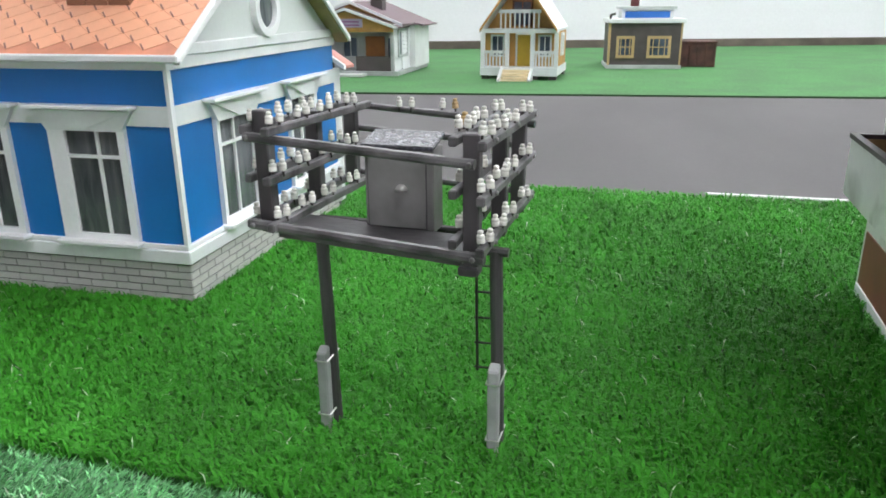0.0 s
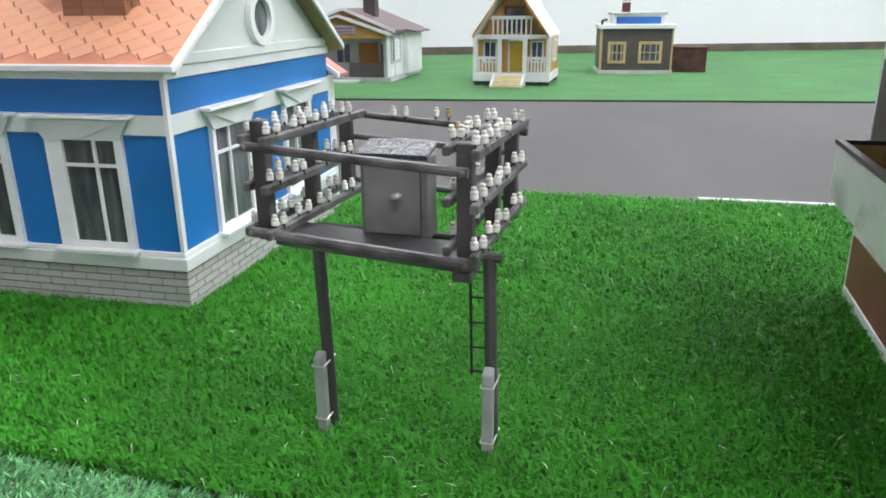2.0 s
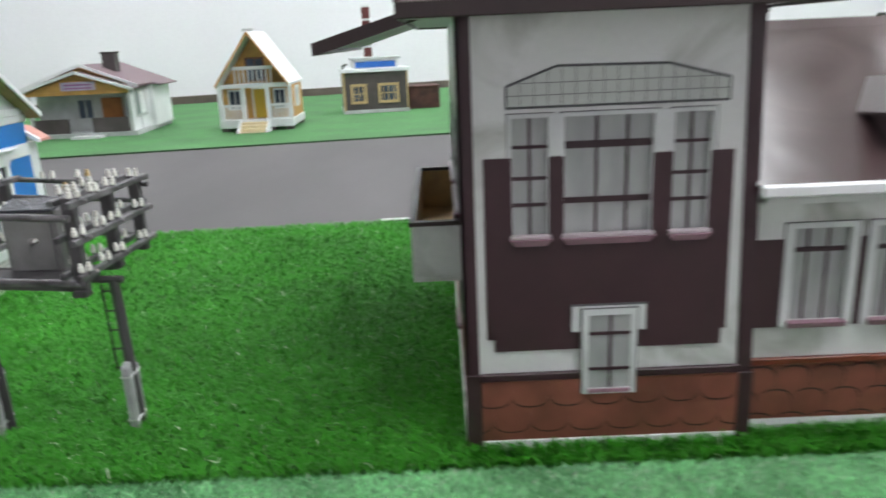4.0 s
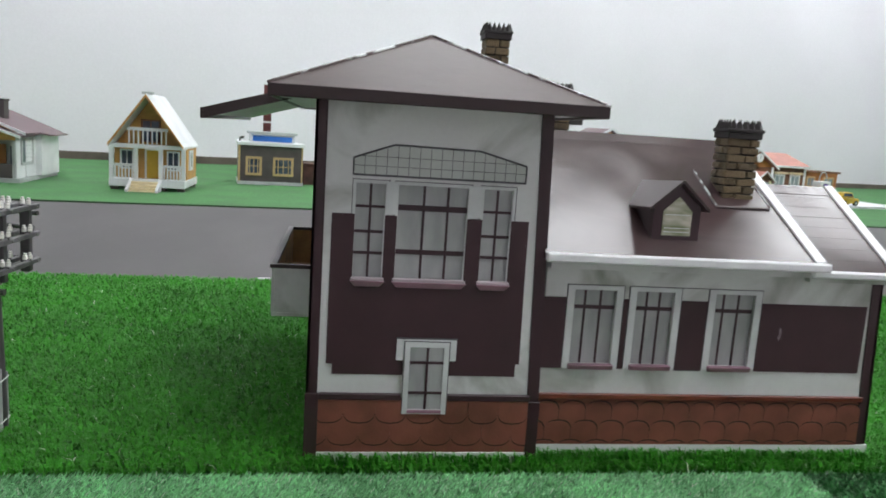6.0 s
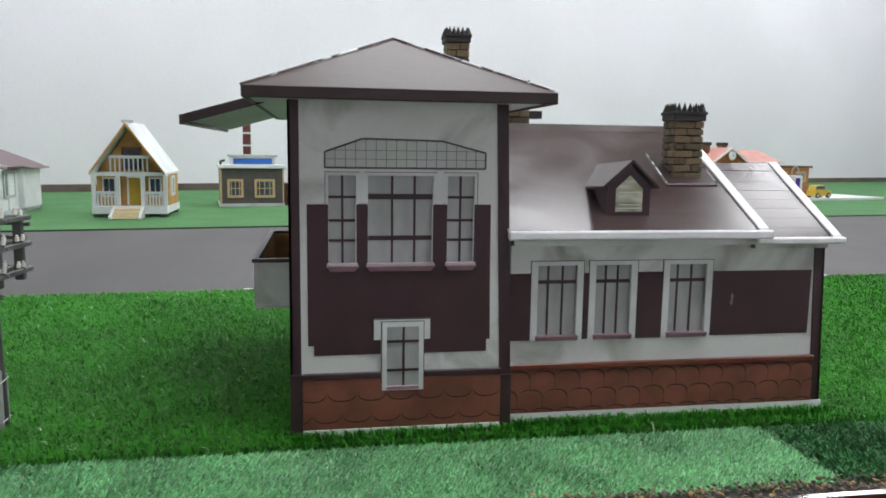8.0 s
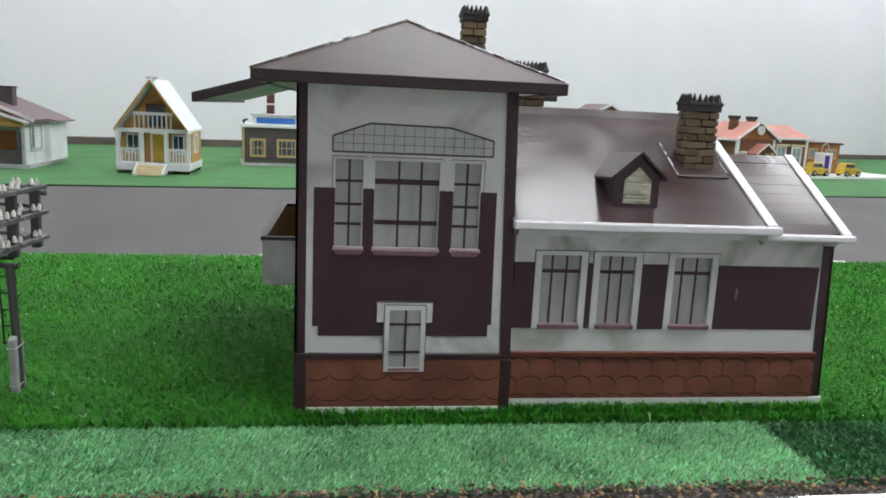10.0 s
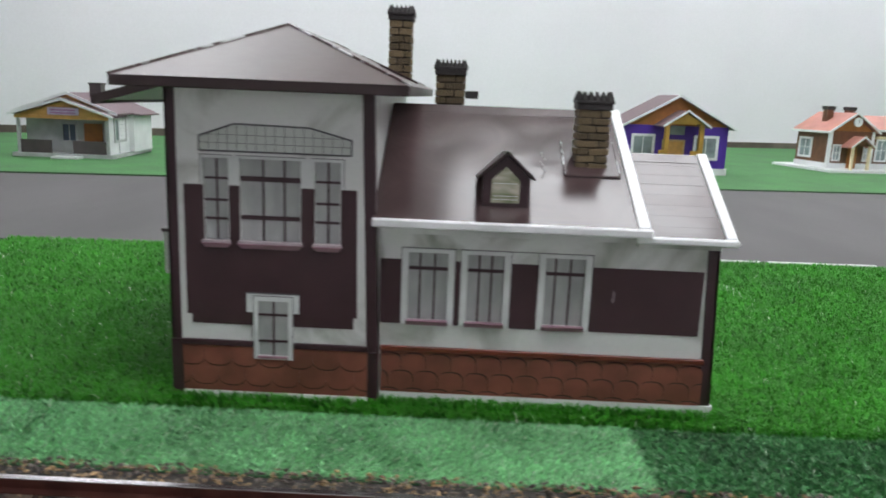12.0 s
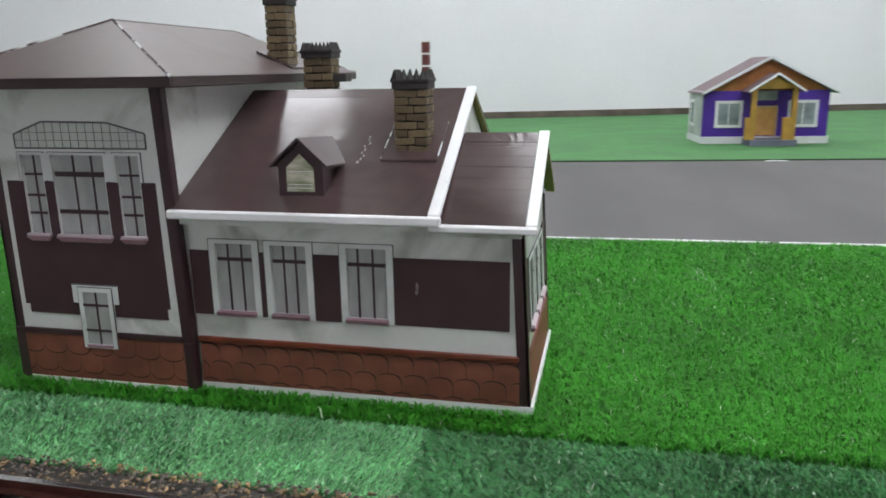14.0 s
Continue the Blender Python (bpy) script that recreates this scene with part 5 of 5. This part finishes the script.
# violet cottage
pu = thing("violet_cottage", pose(1.019, 2.545, 0, 0, 0, 7), "violet cottage model with ochre porch and mauve roof", "model building")
part("foundation", box(-0.004, 0.436, -0.006, 0.206, -0.004, 0.026), "white_far", pu)
part("wall", box(0, 0.430, 0, 0.20, 0.0262, 0.187), "purple", pu)
part("side_wall", box(-0.0035, -0.0002, 0.004, 0.198, 0.0262, 0.187), "grey_far", pu)
part("gable_wall", prism([(0.004, 0.001, 0.1872), (0.426, 0.001, 0.1872), (0.215, 0.001, 0.296)], (0, 0.006, 0)), "orange_brown", pu)
for s, x0 in ((-1, -0.010), (1, 0.454)):
    part("roof_slope", slab([(x0, -0.022, 0.181), (0.215, -0.022, 0.303), (0.215, 0.205, 0.303), (x0, 0.205, 0.181)], 0.005), "mauve_roof", pu, "mauve roof slope")
    part("barge_board", prism([(x0, -0.027, 0.174), (x0, -0.027, 0.183), (0.215, -0.027, 0.306), (0.215, -0.027, 0.296)], (0, 0.005, 0)), "white_far", pu)
for a0, a1 in ((0.042, 0.136), (0.292, 0.394)):
    far_window(pu, fw, a0, a1, 0.058, 0.153, "white_far", "pane_far", 0.010, (1, 0))
far_window(pu, lambda a, z, d: (-0.0036 - d, a, z), 0.09, 0.17, 0.058, 0.153, "white_far", "pane_far", 0.010, (0, 0))
door = part("door", box(0.172, 0.250, -0.003, 0.0, 0.030, 0.128), "amber", pu, "ochre front door")
part("door_frame", frame_of(fw, 0.166, 0.256, 0.0264, 0.134, 0.006, 0, 0.006, False), "tan_frame", door)
part("fanlight", box(0.170, 0.252, -0.003, 0.0, 0.153, 0.186), "pane_far", pu)
part("porch_step", box(0.140, 0.300, -0.096, -0.0064, -0.004, 0.022), "bluegrey", pu, "blue-grey stone porch step", bevel=0.002)
for x in (0.150, 0.285):
    part("porch_post", box(x - 0.008, x + 0.008, -0.086, -0.070, 0.022, 0.195), "ochre", pu)
    part("porch_rail", box(x - 0.024 if x < 0.2 else x - 0.034, x - 0.0085 if x < 0.2 else x - 0.0085, -0.086, -0.070, 0.022, 0.098), "ochre", pu)
part("porch_gable", prism([(0.142, -0.088, 0.196), (0.294, -0.088, 0.196), (0.218, -0.088, 0.238)], (0, 0.086, 0)), "ochre", pu)
for s, x0 in ((-1, 0.126), (1, 0.312)):
    part("porch_roof", slab([(x0, -0.100, 0.188), (0.218, -0.100, 0.247), (0.218, 0.0, 0.247), (x0, 0.0, 0.188)], 0.004), "mauve_roof", pu)
    part("porch_barge", prism([(x0, -0.104, 0.183), (x0, -0.104, 0.191), (0.218, -0.104, 0.250), (0.218, -0.104, 0.242)], (0, 0.004, 0)), "white_far", pu)

# grey cottage with a sign on its porch
lg = thing("grey_cottage", pose(-0.826, 2.240, 0, 0, 0, 3), "pale grey cottage model with ochre porch gable and mauve roof", "model building")
part("foundation", box(-0.335, 0.012, -0.010, 0.36, -0.004, 0.014), "grey_far", lg)
part("wall", box(-0.325, 0, 0.075, 0.35, 0.0142, 0.158), "grey_far", lg)
for k in range(11):
    z = 0.0150 + k * 0.0128
    part("clapboard", hexa(bmesh.new(), [(0.0001, 0.076, z), (0.0046, 0.076, z), (0.0046, 0.164, z), (0.0001, 0.164, z), (0.0001, 0.076, z + 0.0122), (0.0014, 0.076, z + 0.0122), (0.0014, 0.164, z + 0.0122), (0.0001, 0.164, z + 0.0122)]), "white_far", lg)
part("side_screen", box(-0.006, 0.0, 0.0, 0.0748, 0.0142, 0.158), "white_far", lg)
far_window(lg, lambda a, z, d: (d, a, z), 0.035, 0.140, 0.055, 0.142, "grey_far", "pane_far", 0.008, (0, 0))
part("door", box(-0.120, -0.055, 0.0715, 0.0748, 0.016, 0.118), "orange_brown", lg, "brown wooden door")
for a0, a1 in ((-0.200, -0.145), (-0.048, -0.006)):
    far_window(lg, lambda a, z, d: (a, 0.0748 - d, z), a0, a1, 0.050, 0.118, "grey_far", "pane_dark", 0.005, (1, 0))
for x in (-0.315, -0.008):
    part("porch_post", box(x - 0.005, x + 0.005, 0.0, 0.010, 0.0142, 0.136), "grey_far", lg)
for x0, x1 in ((-0.310, -0.205), (-0.130, -0.013)):
    part("porch_parapet", box(x0, x1, 0.001, 0.008, 0.0142, 0.060), "slate", lg)
part("porch_beam", box(-0.325, -0.002, -0.002, 0.012, 0.134, 0.144), "amber", lg)
part("porch_gable", prism([(-0.325, 0.0, 0.1442), (-0.004, 0.0, 0.1442), (-0.155, 0.0, 0.196)], (0, 0.006, 0)), "amber", lg)
sg = part("sign_board", box(-0.208, -0.102, -0.005, -0.001, 0.148, 0.174), "sign", lg, "lilac sign board with unreadable writing")
for i in range(2):
    part("writing_bar", box(-0.198, -0.112, -0.0056, -0.0051, 0.153 + i * 0.010, 0.157 + i * 0.010), "sign_ink", sg)
for x0, zz in ((-0.45, 0.147), (0.0, 0.158)):
    part("porch_roof", slab([(x0 + (0.11 if x0 < -0.3 else 0.018), -0.016, 0.150), (-0.155, -0.016, 0.206), (-0.155, 0.12, 0.206), (x0 + (0.11 if x0 < -0.3 else 0.018), 0.12, 0.150)], 0.005), "mauve_roof", lg)
    part("porch_barge", prism([(x0 + (0.11 if x0 < -0.3 else 0.018), -0.020, 0.142), (x0 + (0.11 if x0 < -0.3 else 0.018), -0.020, 0.150), (-0.155, -0.020, 0.208), (-0.155, -0.020, 0.199)], (0, 0.004, 0)), "white_far", lg)
for x0 in (-0.345, 0.022):
    part("roof_slope", slab([(x0, 0.020, 0.158), (-0.150, 0.020, 0.226), (-0.150, 0.385, 0.226), (x0, 0.385, 0.158)], 0.006), "mauve_roof", lg, "mauve-brown roof slope")
    part("barge_board", prism([(x0, 0.016, 0.150), (x0, 0.016, 0.159), (-0.150, 0.016, 0.229), (-0.150, 0.016, 0.219)], (0, 0.004, 0)), "white_far", lg)
part("main_gable", prism([(-0.325, 0.030, 0.1582), (-0.004, 0.030, 0.1582), (-0.150, 0.030, 0.218)], (0, 0.006, 0)), "amber", lg)
part("rear_annex", box(0.0002, 0.022, 0.165, 0.345, 0.0142, 0.150), "white_far", lg)
part("rear_roof", slab([(-0.01, 0.155, 0.166), (0.052, 0.155, 0.152), (0.052, 0.352, 0.152), (-0.01, 0.352, 0.166)], 0.004), "mauve_roof", lg)
chm = part("chimney", box(-0.118, -0.078, 0.130, 0.170, 0.190, 0.256), "slate", lg, "dark square chimney")
part("cap", box(-0.121, -0.075, 0.127, 0.173, 0.256, 0.262), "cap_dark", chm)
part("door_step", box(-0.180, -0.090, -0.060, -0.012, -0.004, 0.008), "white_far", lg)

# brown station with a clock
bs2 = thing("clock_station", pose(2.060, 3.045, 0, 0, 0, 13), "brown and white model station with clock gable and pink-red roofs", "model building")
part("platform_slab", box(-0.06, 1.10, -0.10, 0.30, -0.004, 0.012), "white_far", bs2, "pale platform slab")
part("wall", box(0, 0.225, 0, 0.22, 0.0122, 0.180), "plain_brown", bs2)
part("wing_wall", box(0.2252, 0.455, 0.020, 0.21, 0.0122, 0.186), "plain_brown", bs2)
part("base_band", box(-0.002, 0.227, -0.002, 0.222, 0.0122, 0.036), "white_far", bs2)
part("base_band", box(0.2272, 0.457, 0.018, 0.212, 0.0122, 0.036), "white_far", bs2)
for x, y in ((-0.003, -0.003), (0.215, -0.003), (0.447, 0.017)):
    part("corner_pilaster", box(x, x + 0.014, y, y + 0.014, 0.0362, 0.181), "white_far", bs2)
part("gable_wall", prism([(0.006, 0.002, 0.1802), (0.220, 0.002, 0.1802), (0.1125, 0.002, 0.252)], (0, 0.006, 0)), "orange_brown", bs2)
for x0 in (-0.022, 0.247):
    part("roof_slope", slab([(x0, -0.016, 0.176), (0.1125, -0.016, 0.262), (0.1125, 0.24, 0.262), (x0, 0.24, 0.176)], 0.005), "red_roof", bs2, "pink-red roof slope")
    part("barge_board", prism([(x0, -0.021, 0.168), (x0, -0.021, 0.178), (0.1125, -0.021, 0.265), (0.1125, -0.021, 0.255)], (0, 0.005, 0)), "white_far", bs2)
part("eave_board", box(-0.026, -0.0222, -0.016, 0.24, 0.168, 0.178), "white_far", bs2)
part("wing_roof", slab([(0.2475, 0.0, 0.190), (0.475, 0.0, 0.190), (0.455, 0.16, 0.252), (0.200, 0.16, 0.252)], 0.005), "red_roof", bs2, "pink-red wing roof")
part("wing_roof_back", slab([(0.200, 0.1601, 0.252), (0.455, 0.1601, 0.252), (0.475, 0.32, 0.190), (0.2475, 0.32, 0.190)], 0.005), "red_roof", bs2)
part("eave_board", box(0.2480, 0.480, -0.005, -0.0003, 0.182, 0.192), "white_far", bs2)
dl = bmesh.new()
bmesh.ops.create_cone(dl, cap_ends=True, segments=20, radius1=0.021, radius2=0.021, depth=0.006, matrix=pose(0.1125, -0.024, 0.222, 90, 0, 0))
ck = part("clock", dl, "white_far", bs2, "round white clock")
part("clock_hand", box(0.1117, 0.1133, -0.0280, -0.0271, 0.222, 0.236), "black", ck)
part("clock_hand", box(0.1125, 0.1215, -0.0280, -0.0271, 0.2212, 0.2228), "black", ck)
part("porch_gable", prism([(0.070, -0.060, 0.118), (0.170, -0.060, 0.118), (0.120, -0.060, 0.152)], (0, 0.058, 0)), "plain_brown", bs2)
for x0 in (0.056, 0.184):
    part("porch_roof", slab([(x0, -0.072, 0.112), (0.120, -0.072, 0.160), (0.120, -0.002, 0.160), (x0, -0.002, 0.112)], 0.004), "red_roof", bs2)
    part("porch_barge", prism([(x0, -0.076, 0.106), (x0, -0.076, 0.114), (0.120, -0.076, 0.163), (0.120, -0.076, 0.155)], (0, 0.004, 0)), "white_far", bs2)
for x in (0.072, 0.158):
    part("porch_post", box(x, x + 0.010, -0.062, -0.052, 0.0122, 0.118), "cream", bs2)
part("door", box(0.098, 0.146, -0.004, 0.0, 0.014, 0.110), "orange_brown", bs2)
far_window(bs2, fw, 0.018, 0.060, 0.046, 0.120, "white_far", "pane_far", 0.006, (1, 1))
far_window(bs2, fw, 0.178, 0.212, 0.046, 0.120, "white_far", "pane_far", 0.006, (1, 1))
for a0 in (0.258, 0.358):
    far_window(bs2, lambda a, z, d: (a, 0.020 - d, z), a0, a0 + 0.066, 0.044, 0.148, "white_far", "pane_far", 0.008, (1, 1))
    part("hood_board", box(a0 - 0.010, a0 + 0.076, 0.008, 0.0198, 0.150, 0.160), "cream", bs2)
for a0 in (0.110,):
    far_window(bs2, lambda a, z, d: (-d, a, z), a0, a0 + 0.09, 0.050, 0.145, "white_far", "pane_far", 0.010, (1, 1))
for x, y in ((0.060, 0.11), (0.205, 0.15)):
    c0 = part("chimney", box(x - 0.016, x + 0.016, y - 0.016, y + 0.016, 0.215, 0.272), "plain_brown", bs2)
    part("cap", box(x - 0.021, x + 0.021, y - 0.02, y + 0.02, 0.272, 0.288), "cap_dark", c0)


def wheel(parent, x, y, r):
    wb = bmesh.new()
    bmesh.ops.create_cone(wb, cap_ends=True, segments=16, radius1=r, radius2=r, depth=0.010, matrix=pose(x, y, r, 90, 0, 0))
    wl = part("wheel", wb, "rubber", parent)
    hb = bmesh.new()
    bmesh.ops.create_cone(hb, cap_ends=True, segments=12, radius1=r * 0.5, radius2=r * 0.5, depth=0.012, matrix=pose(x, y, r, 90, 0, 0))
    part("hub", hb, "grey_far", wl)


cab_x = bs2.matrix_basis
for k, (x, y) in enumerate(((0.47, -0.050), (0.68, -0.055))):
    car = thing("yellow_car", cab_x @ pose(x, y, 0.012), "small yellow model car parked on the pale slab", "car", "yellow cars")
    part("body", hexa(bmesh.new(), [(-0.062, -0.022, 0.010), (0.062, -0.022, 0.010), (0.062, 0.030, 0.010), (-0.062, 0.030, 0.010), (-0.060, -0.020, 0.042), (0.060, -0.020, 0.036), (0.060, 0.028, 0.036), (-0.060, 0.028, 0.042)]), "yellow", car, bevel=0.003)
    part("cabin", hexa(bmesh.new(), [(-0.056, -0.019, 0.042), (0.030, -0.019, 0.040), (0.030, 0.027, 0.040), (-0.056, 0.027, 0.042), (-0.048, -0.015, 0.066), (0.012, -0.015, 0.066), (0.012, 0.023, 0.066), (-0.048, 0.023, 0.066)]), "yellow", car, bevel=0.003)
    part("side_window", hexa(bmesh.new(), [(-0.048, -0.0200, 0.046), (0.018, -0.0200, 0.046), (0.018, -0.0170, 0.046), (-0.048, -0.0170, 0.046), (-0.042, -0.0175, 0.061), (0.008, -0.0175, 0.061), (0.008, -0.0140, 0.061), (-0.042, -0.0140, 0.061)]), "pane_dark", car)
    for wx in (-0.038, 0.038):
        for wy in (-0.020, 0.028):
            wheel(car, wx, wy, 0.013)
kio = thing("booth", cab_x @ pose(0.555, -0.010, 0.012), "violet and white booth with a round lamp hoop", "booth")
part("body", box(-0.030, 0.030, -0.02, 0.04, 0, 0.112), "white_far", kio, bevel=0.002)
part("door", box(-0.020, 0.008, -0.0225, -0.0202, 0.004, 0.100), "purple", kio)
hoop = bmesh.new()
for i in range(12):
    a0, a1 = math.pi * i / 12, math.pi * (i + 1) / 12
    rod((0.006 + 0.024 * math.cos(a0), 0.01, 0.128 + 0.030 * math.sin(a0)), (0.006 + 0.024 * math.cos(a1), 0.01, 0.128 + 0.030 * math.sin(a1)), 0.003, hoop, 6)
rod((-0.018, 0.01, 0.112), (-0.018, 0.01, 0.130), 0.003, hoop, 6)
part("hoop", hoop, "grey_far", kio)
sh = thing("brown_shed", cab_x @ pose(0.660, 0.10, 0.012), "low brown and ochre shed with flat dark roof", "shed")
part("wall", box(-0.12, 0.11, 0, 0.14, 0, 0.150), "orange_brown", sh)
part("roof", box(-0.13, 0.12, -0.012, 0.15, 0.150, 0.160), "plain_brown", sh)
far_window(sh, fw, 0.010, 0.085, 0.075, 0.130, "tan_frame", "pane_far", 0.008, (1, 0))
far_window(sh, fw, -0.105, -0.045, 0.075, 0.130, "tan_frame", "pane_far", 0.008, (1, 0))

# yellow and black drum truck at the far verge
dt = thing("toy_roller", pose(-1.155, 2.02, 0, 0, 0, 8), "toy roller with yellow round drum and black body", "toy vehicle")
dr = bmesh.new()
bmesh.ops.create_cone(dr, cap_ends=True, segments=20, radius1=0.034, radius2=0.034, depth=0.05, matrix=pose(-0.075, 0.03, 0.034, 90, 0, 0))
part("drum", dr, "yellow", dt)
part("body", box(-0.055, 0.030, 0.004, 0.060, 0.006, 0.050), "rubber", dt, bevel=0.004)
wheel(dt, 0.010, 0.002, 0.016), wheel(dt, -0.02, 0.062, 0.016)

for x, y, w in ((1.18, None, 0.035), (-0.985, None, 0.045)):
    tagged(part("paper_scrap", prism([(x - w, road_far(x) - 0.030, -0.0018), (x + w, road_far(x) - 0.020, -0.0018), (x + w * 0.7, road_far(x) - 0.012, -0.0018), (x - w * 0.5, road_far(x) - 0.013, -0.0018)], (0, 0, 0.001)), "paper_white"), "scrap of white paper on the road", "paper scrap")

# ---- track ----
RYL = 0.1165
rail = thing("rail", pose(0.4, RYL, 0), "brown rail with polished steel head", "rail", "rails")
prof = [(-0.0060, -0.0010), (0.0060, -0.0010), (0.0060, 0.0000), (0.0014, 0.0010), (0.0012, 0.0052), (0.0030, 0.0062), (0.0030, 0.0076), (-0.0030, 0.0076), (-0.0030, 0.0062), (-0.0012, 0.0052), (-0.0014, 0.0010), (-0.0060, 0.0000)]
part("rail_body", prism([(-1.2, y, z) for y, z in prof], (2.4, 0, 0)), "rail", rail)
part("rail_head", box(-1.2, 1.2, -0.0027, 0.0027, 0.00762, 0.0084), "rail_top", rail, bevel=0.0003)
me_sl = finish(box(-0.009, 0.009, 0.012, 0.136, -0.0069, -0.0011), "sleeper", "sleeper", bevel=0.0006)
for i in range(34):
    ob = new("sleeper", me_sl)
    ob.matrix_basis = pose(-0.55 + i * 0.052, 0, 0)
    tagged(ob, "dark brown wooden sleeper in the gravel", "sleeper", "sleepers")
rnd = random.Random(11)
sb_v, sb_f = [], []
ico = bmesh.new()
bmesh.ops.create_icosphere(ico, subdivisions=1, radius=1)
iv, jf = [v.co.copy() for v in ico.verts], [[v.index for v in f.verts] for f in ico.faces]
ico.free()
for i in range(21000):
    x, y = rnd.uniform(-0.6, 1.25), rnd.uniform(0.03, 0.161)
    if abs(y - RYL) < 0.006:
        continue
    s = rnd.uniform(0.0007, 0.0019)
    sc = (s * rnd.uniform(0.8, 1.6), s * rnd.uniform(0.7, 1.3), s * rnd.uniform(0.5, 0.9))
    mx = pose(x, y, -0.0050 + rnd.uniform(0, 0.0045), rnd.uniform(-30, 30), rnd.uniform(-30, 30), rnd.uniform(0, 180)) @ Matrix.Diagonal((*sc, 1))
    k = len(sb_v)
    sb_v += [mx @ (p * rnd.uniform(0.65, 1.25)) for p in iv]
    sb_f += [[k + q for q in f] for f in jf]
me = bpy.data.meshes.new("ballast_stones")
me.from_pydata(sb_v, [], sb_f)
me.materials.append(M["stone"])
tagged(new("ballast_stones", me), "brown and grey crushed stone ballast", "ballast", kind="stuff")

# ---- turf: curled blades in tufts ----
rng = np.random.default_rng(5)


def blades(name, centres, per, spread, height, width, z0, material, label, lean=(0.4, 1.5), nap=2.9, stray=0.9, bend=(0.34, 0.88)):
    n = len(centres) * per
    base = np.repeat(centres, per, axis=0) + rng.normal(0, spread, (n, 2))
    hgt = height * rng.uniform(0.55, 1.15, n)
    tuft = np.repeat(rng.normal(nap, stray, len(centres)), per)
    an = np.where(rng.random(n) < 0.7, tuft + rng.normal(0, 0.4, n), rng.uniform(0, 2 * np.pi, n))
    ln = hgt * rng.uniform(lean[0], lean[1], n)
    up = hgt / np.sqrt(1 + (ln / hgt) ** 2) * 1.25
    wd = width * rng.uniform(0.7, 1.3, n) / 2
    dx, dy = np.cos(an), np.sin(an)
    side = an + np.pi / 2 + rng.normal(0, 0.5, n)
    sx, sy = np.cos(side) * wd, np.sin(side) * wd
    v = np.zeros((n, 5, 3), dtype=np.float32)
    for k, (along, rise, w) in enumerate(((0, 0, 1), (0, 0, -1), (*bend, -1.0), (*bend, 1.0), (1.0, 0.98, 0))):
        v[:, k, 0] = base[:, 0] + dx * ln * along + sx * w
        v[:, k, 1] = base[:, 1] + dy * ln * along + sy * w
        v[:, k, 2] = z0 + up * rise
    idx = np.arange(n, dtype=np.int32)[:, None] * 5
    loops = (idx + np.array([0, 1, 2, 3, 3, 2, 4], dtype=np.int32)).ravel()
    starts = (np.arange(n, dtype=np.int32)[:, None] * 7 + np.array([0, 4], dtype=np.int32)).ravel()
    me = bpy.data.meshes.new(name)
    me.vertices.add(n * 5)
    me.vertices.foreach_set("co", v.ravel())
    me.loops.add(len(loops))
    me.loops.foreach_set("vertex_index", loops)
    me.polygons.add(n * 2)
    me.polygons.foreach_set("loop_start", starts)
    me.update(calc_edges=True)
    me.validate()
    me.materials.append(M[material])
    return tagged(new(name, me), label, "turf", kind="stuff")


def grid(x0, x1, y0, y1, step, jitter=0.45):
    gx, gy = np.meshgrid(np.arange(x0, x1, step), np.arange(y0, y1, step))
    p = np.stack([gx.ravel(), gy.ravel()], axis=1)
    return p + rng.uniform(-jitter, jitter, p.shape) * step


def outside(p, boxes):
    keep = np.ones(len(p), dtype=bool)
    for x0, x1, y0, y1 in boxes:
        keep &= ~((p[:, 0] > x0) & (p[:, 0] < x1) & (p[:, 1] > y0) & (p[:, 1] < y1))
    return p[keep]


HOUSES = [(0.163, 0.343, 0.281, 0.64), (0.34, 0.564, 0.29, 0.60), (0.55, 0.638, 0.29, 0.477), (-0.80, -0.352, 0.470, 0.80), (-0.52, -0.36, 0.78, 0.92)]
near = outside(grid(-0.72, 1.40, 0.266, 0.56, 0.0042), HOUSES)
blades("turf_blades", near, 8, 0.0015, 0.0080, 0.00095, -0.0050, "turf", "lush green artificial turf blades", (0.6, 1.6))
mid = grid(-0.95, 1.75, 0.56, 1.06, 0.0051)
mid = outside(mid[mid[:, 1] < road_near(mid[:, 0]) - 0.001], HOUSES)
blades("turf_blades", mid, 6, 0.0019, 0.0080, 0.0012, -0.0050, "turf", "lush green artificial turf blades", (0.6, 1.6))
foot = np.concatenate([grid(0.160, 0.345, 0.2735, 0.2800, 0.0034), grid(0.345, 0.642, 0.2790, 0.2885, 0.0034), grid(0.6420, 0.6500, 0.284, 0.480, 0.0034)])
blades("turf_blades", foot, 7, 0.0012, 0.0078, 0.0010, -0.0017, "turf", "green turf blades standing against the station's foot", (0.5, 1.2))
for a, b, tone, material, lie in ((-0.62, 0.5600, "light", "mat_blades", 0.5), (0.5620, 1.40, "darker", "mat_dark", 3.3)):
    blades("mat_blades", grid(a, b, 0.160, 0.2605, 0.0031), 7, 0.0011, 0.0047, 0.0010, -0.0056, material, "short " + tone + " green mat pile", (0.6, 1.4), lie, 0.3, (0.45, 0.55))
pale = np.stack([rng.normal(0.822, 0.008, 34), rng.uniform(0.635, 0.81, 34)], axis=1)
blades("turf_fibres", pale, 1, 0.002, 0.0088, 0.0007, -0.0040, "paper_white", "pale loose fibres along a turf seam", (0.6, 1.5))
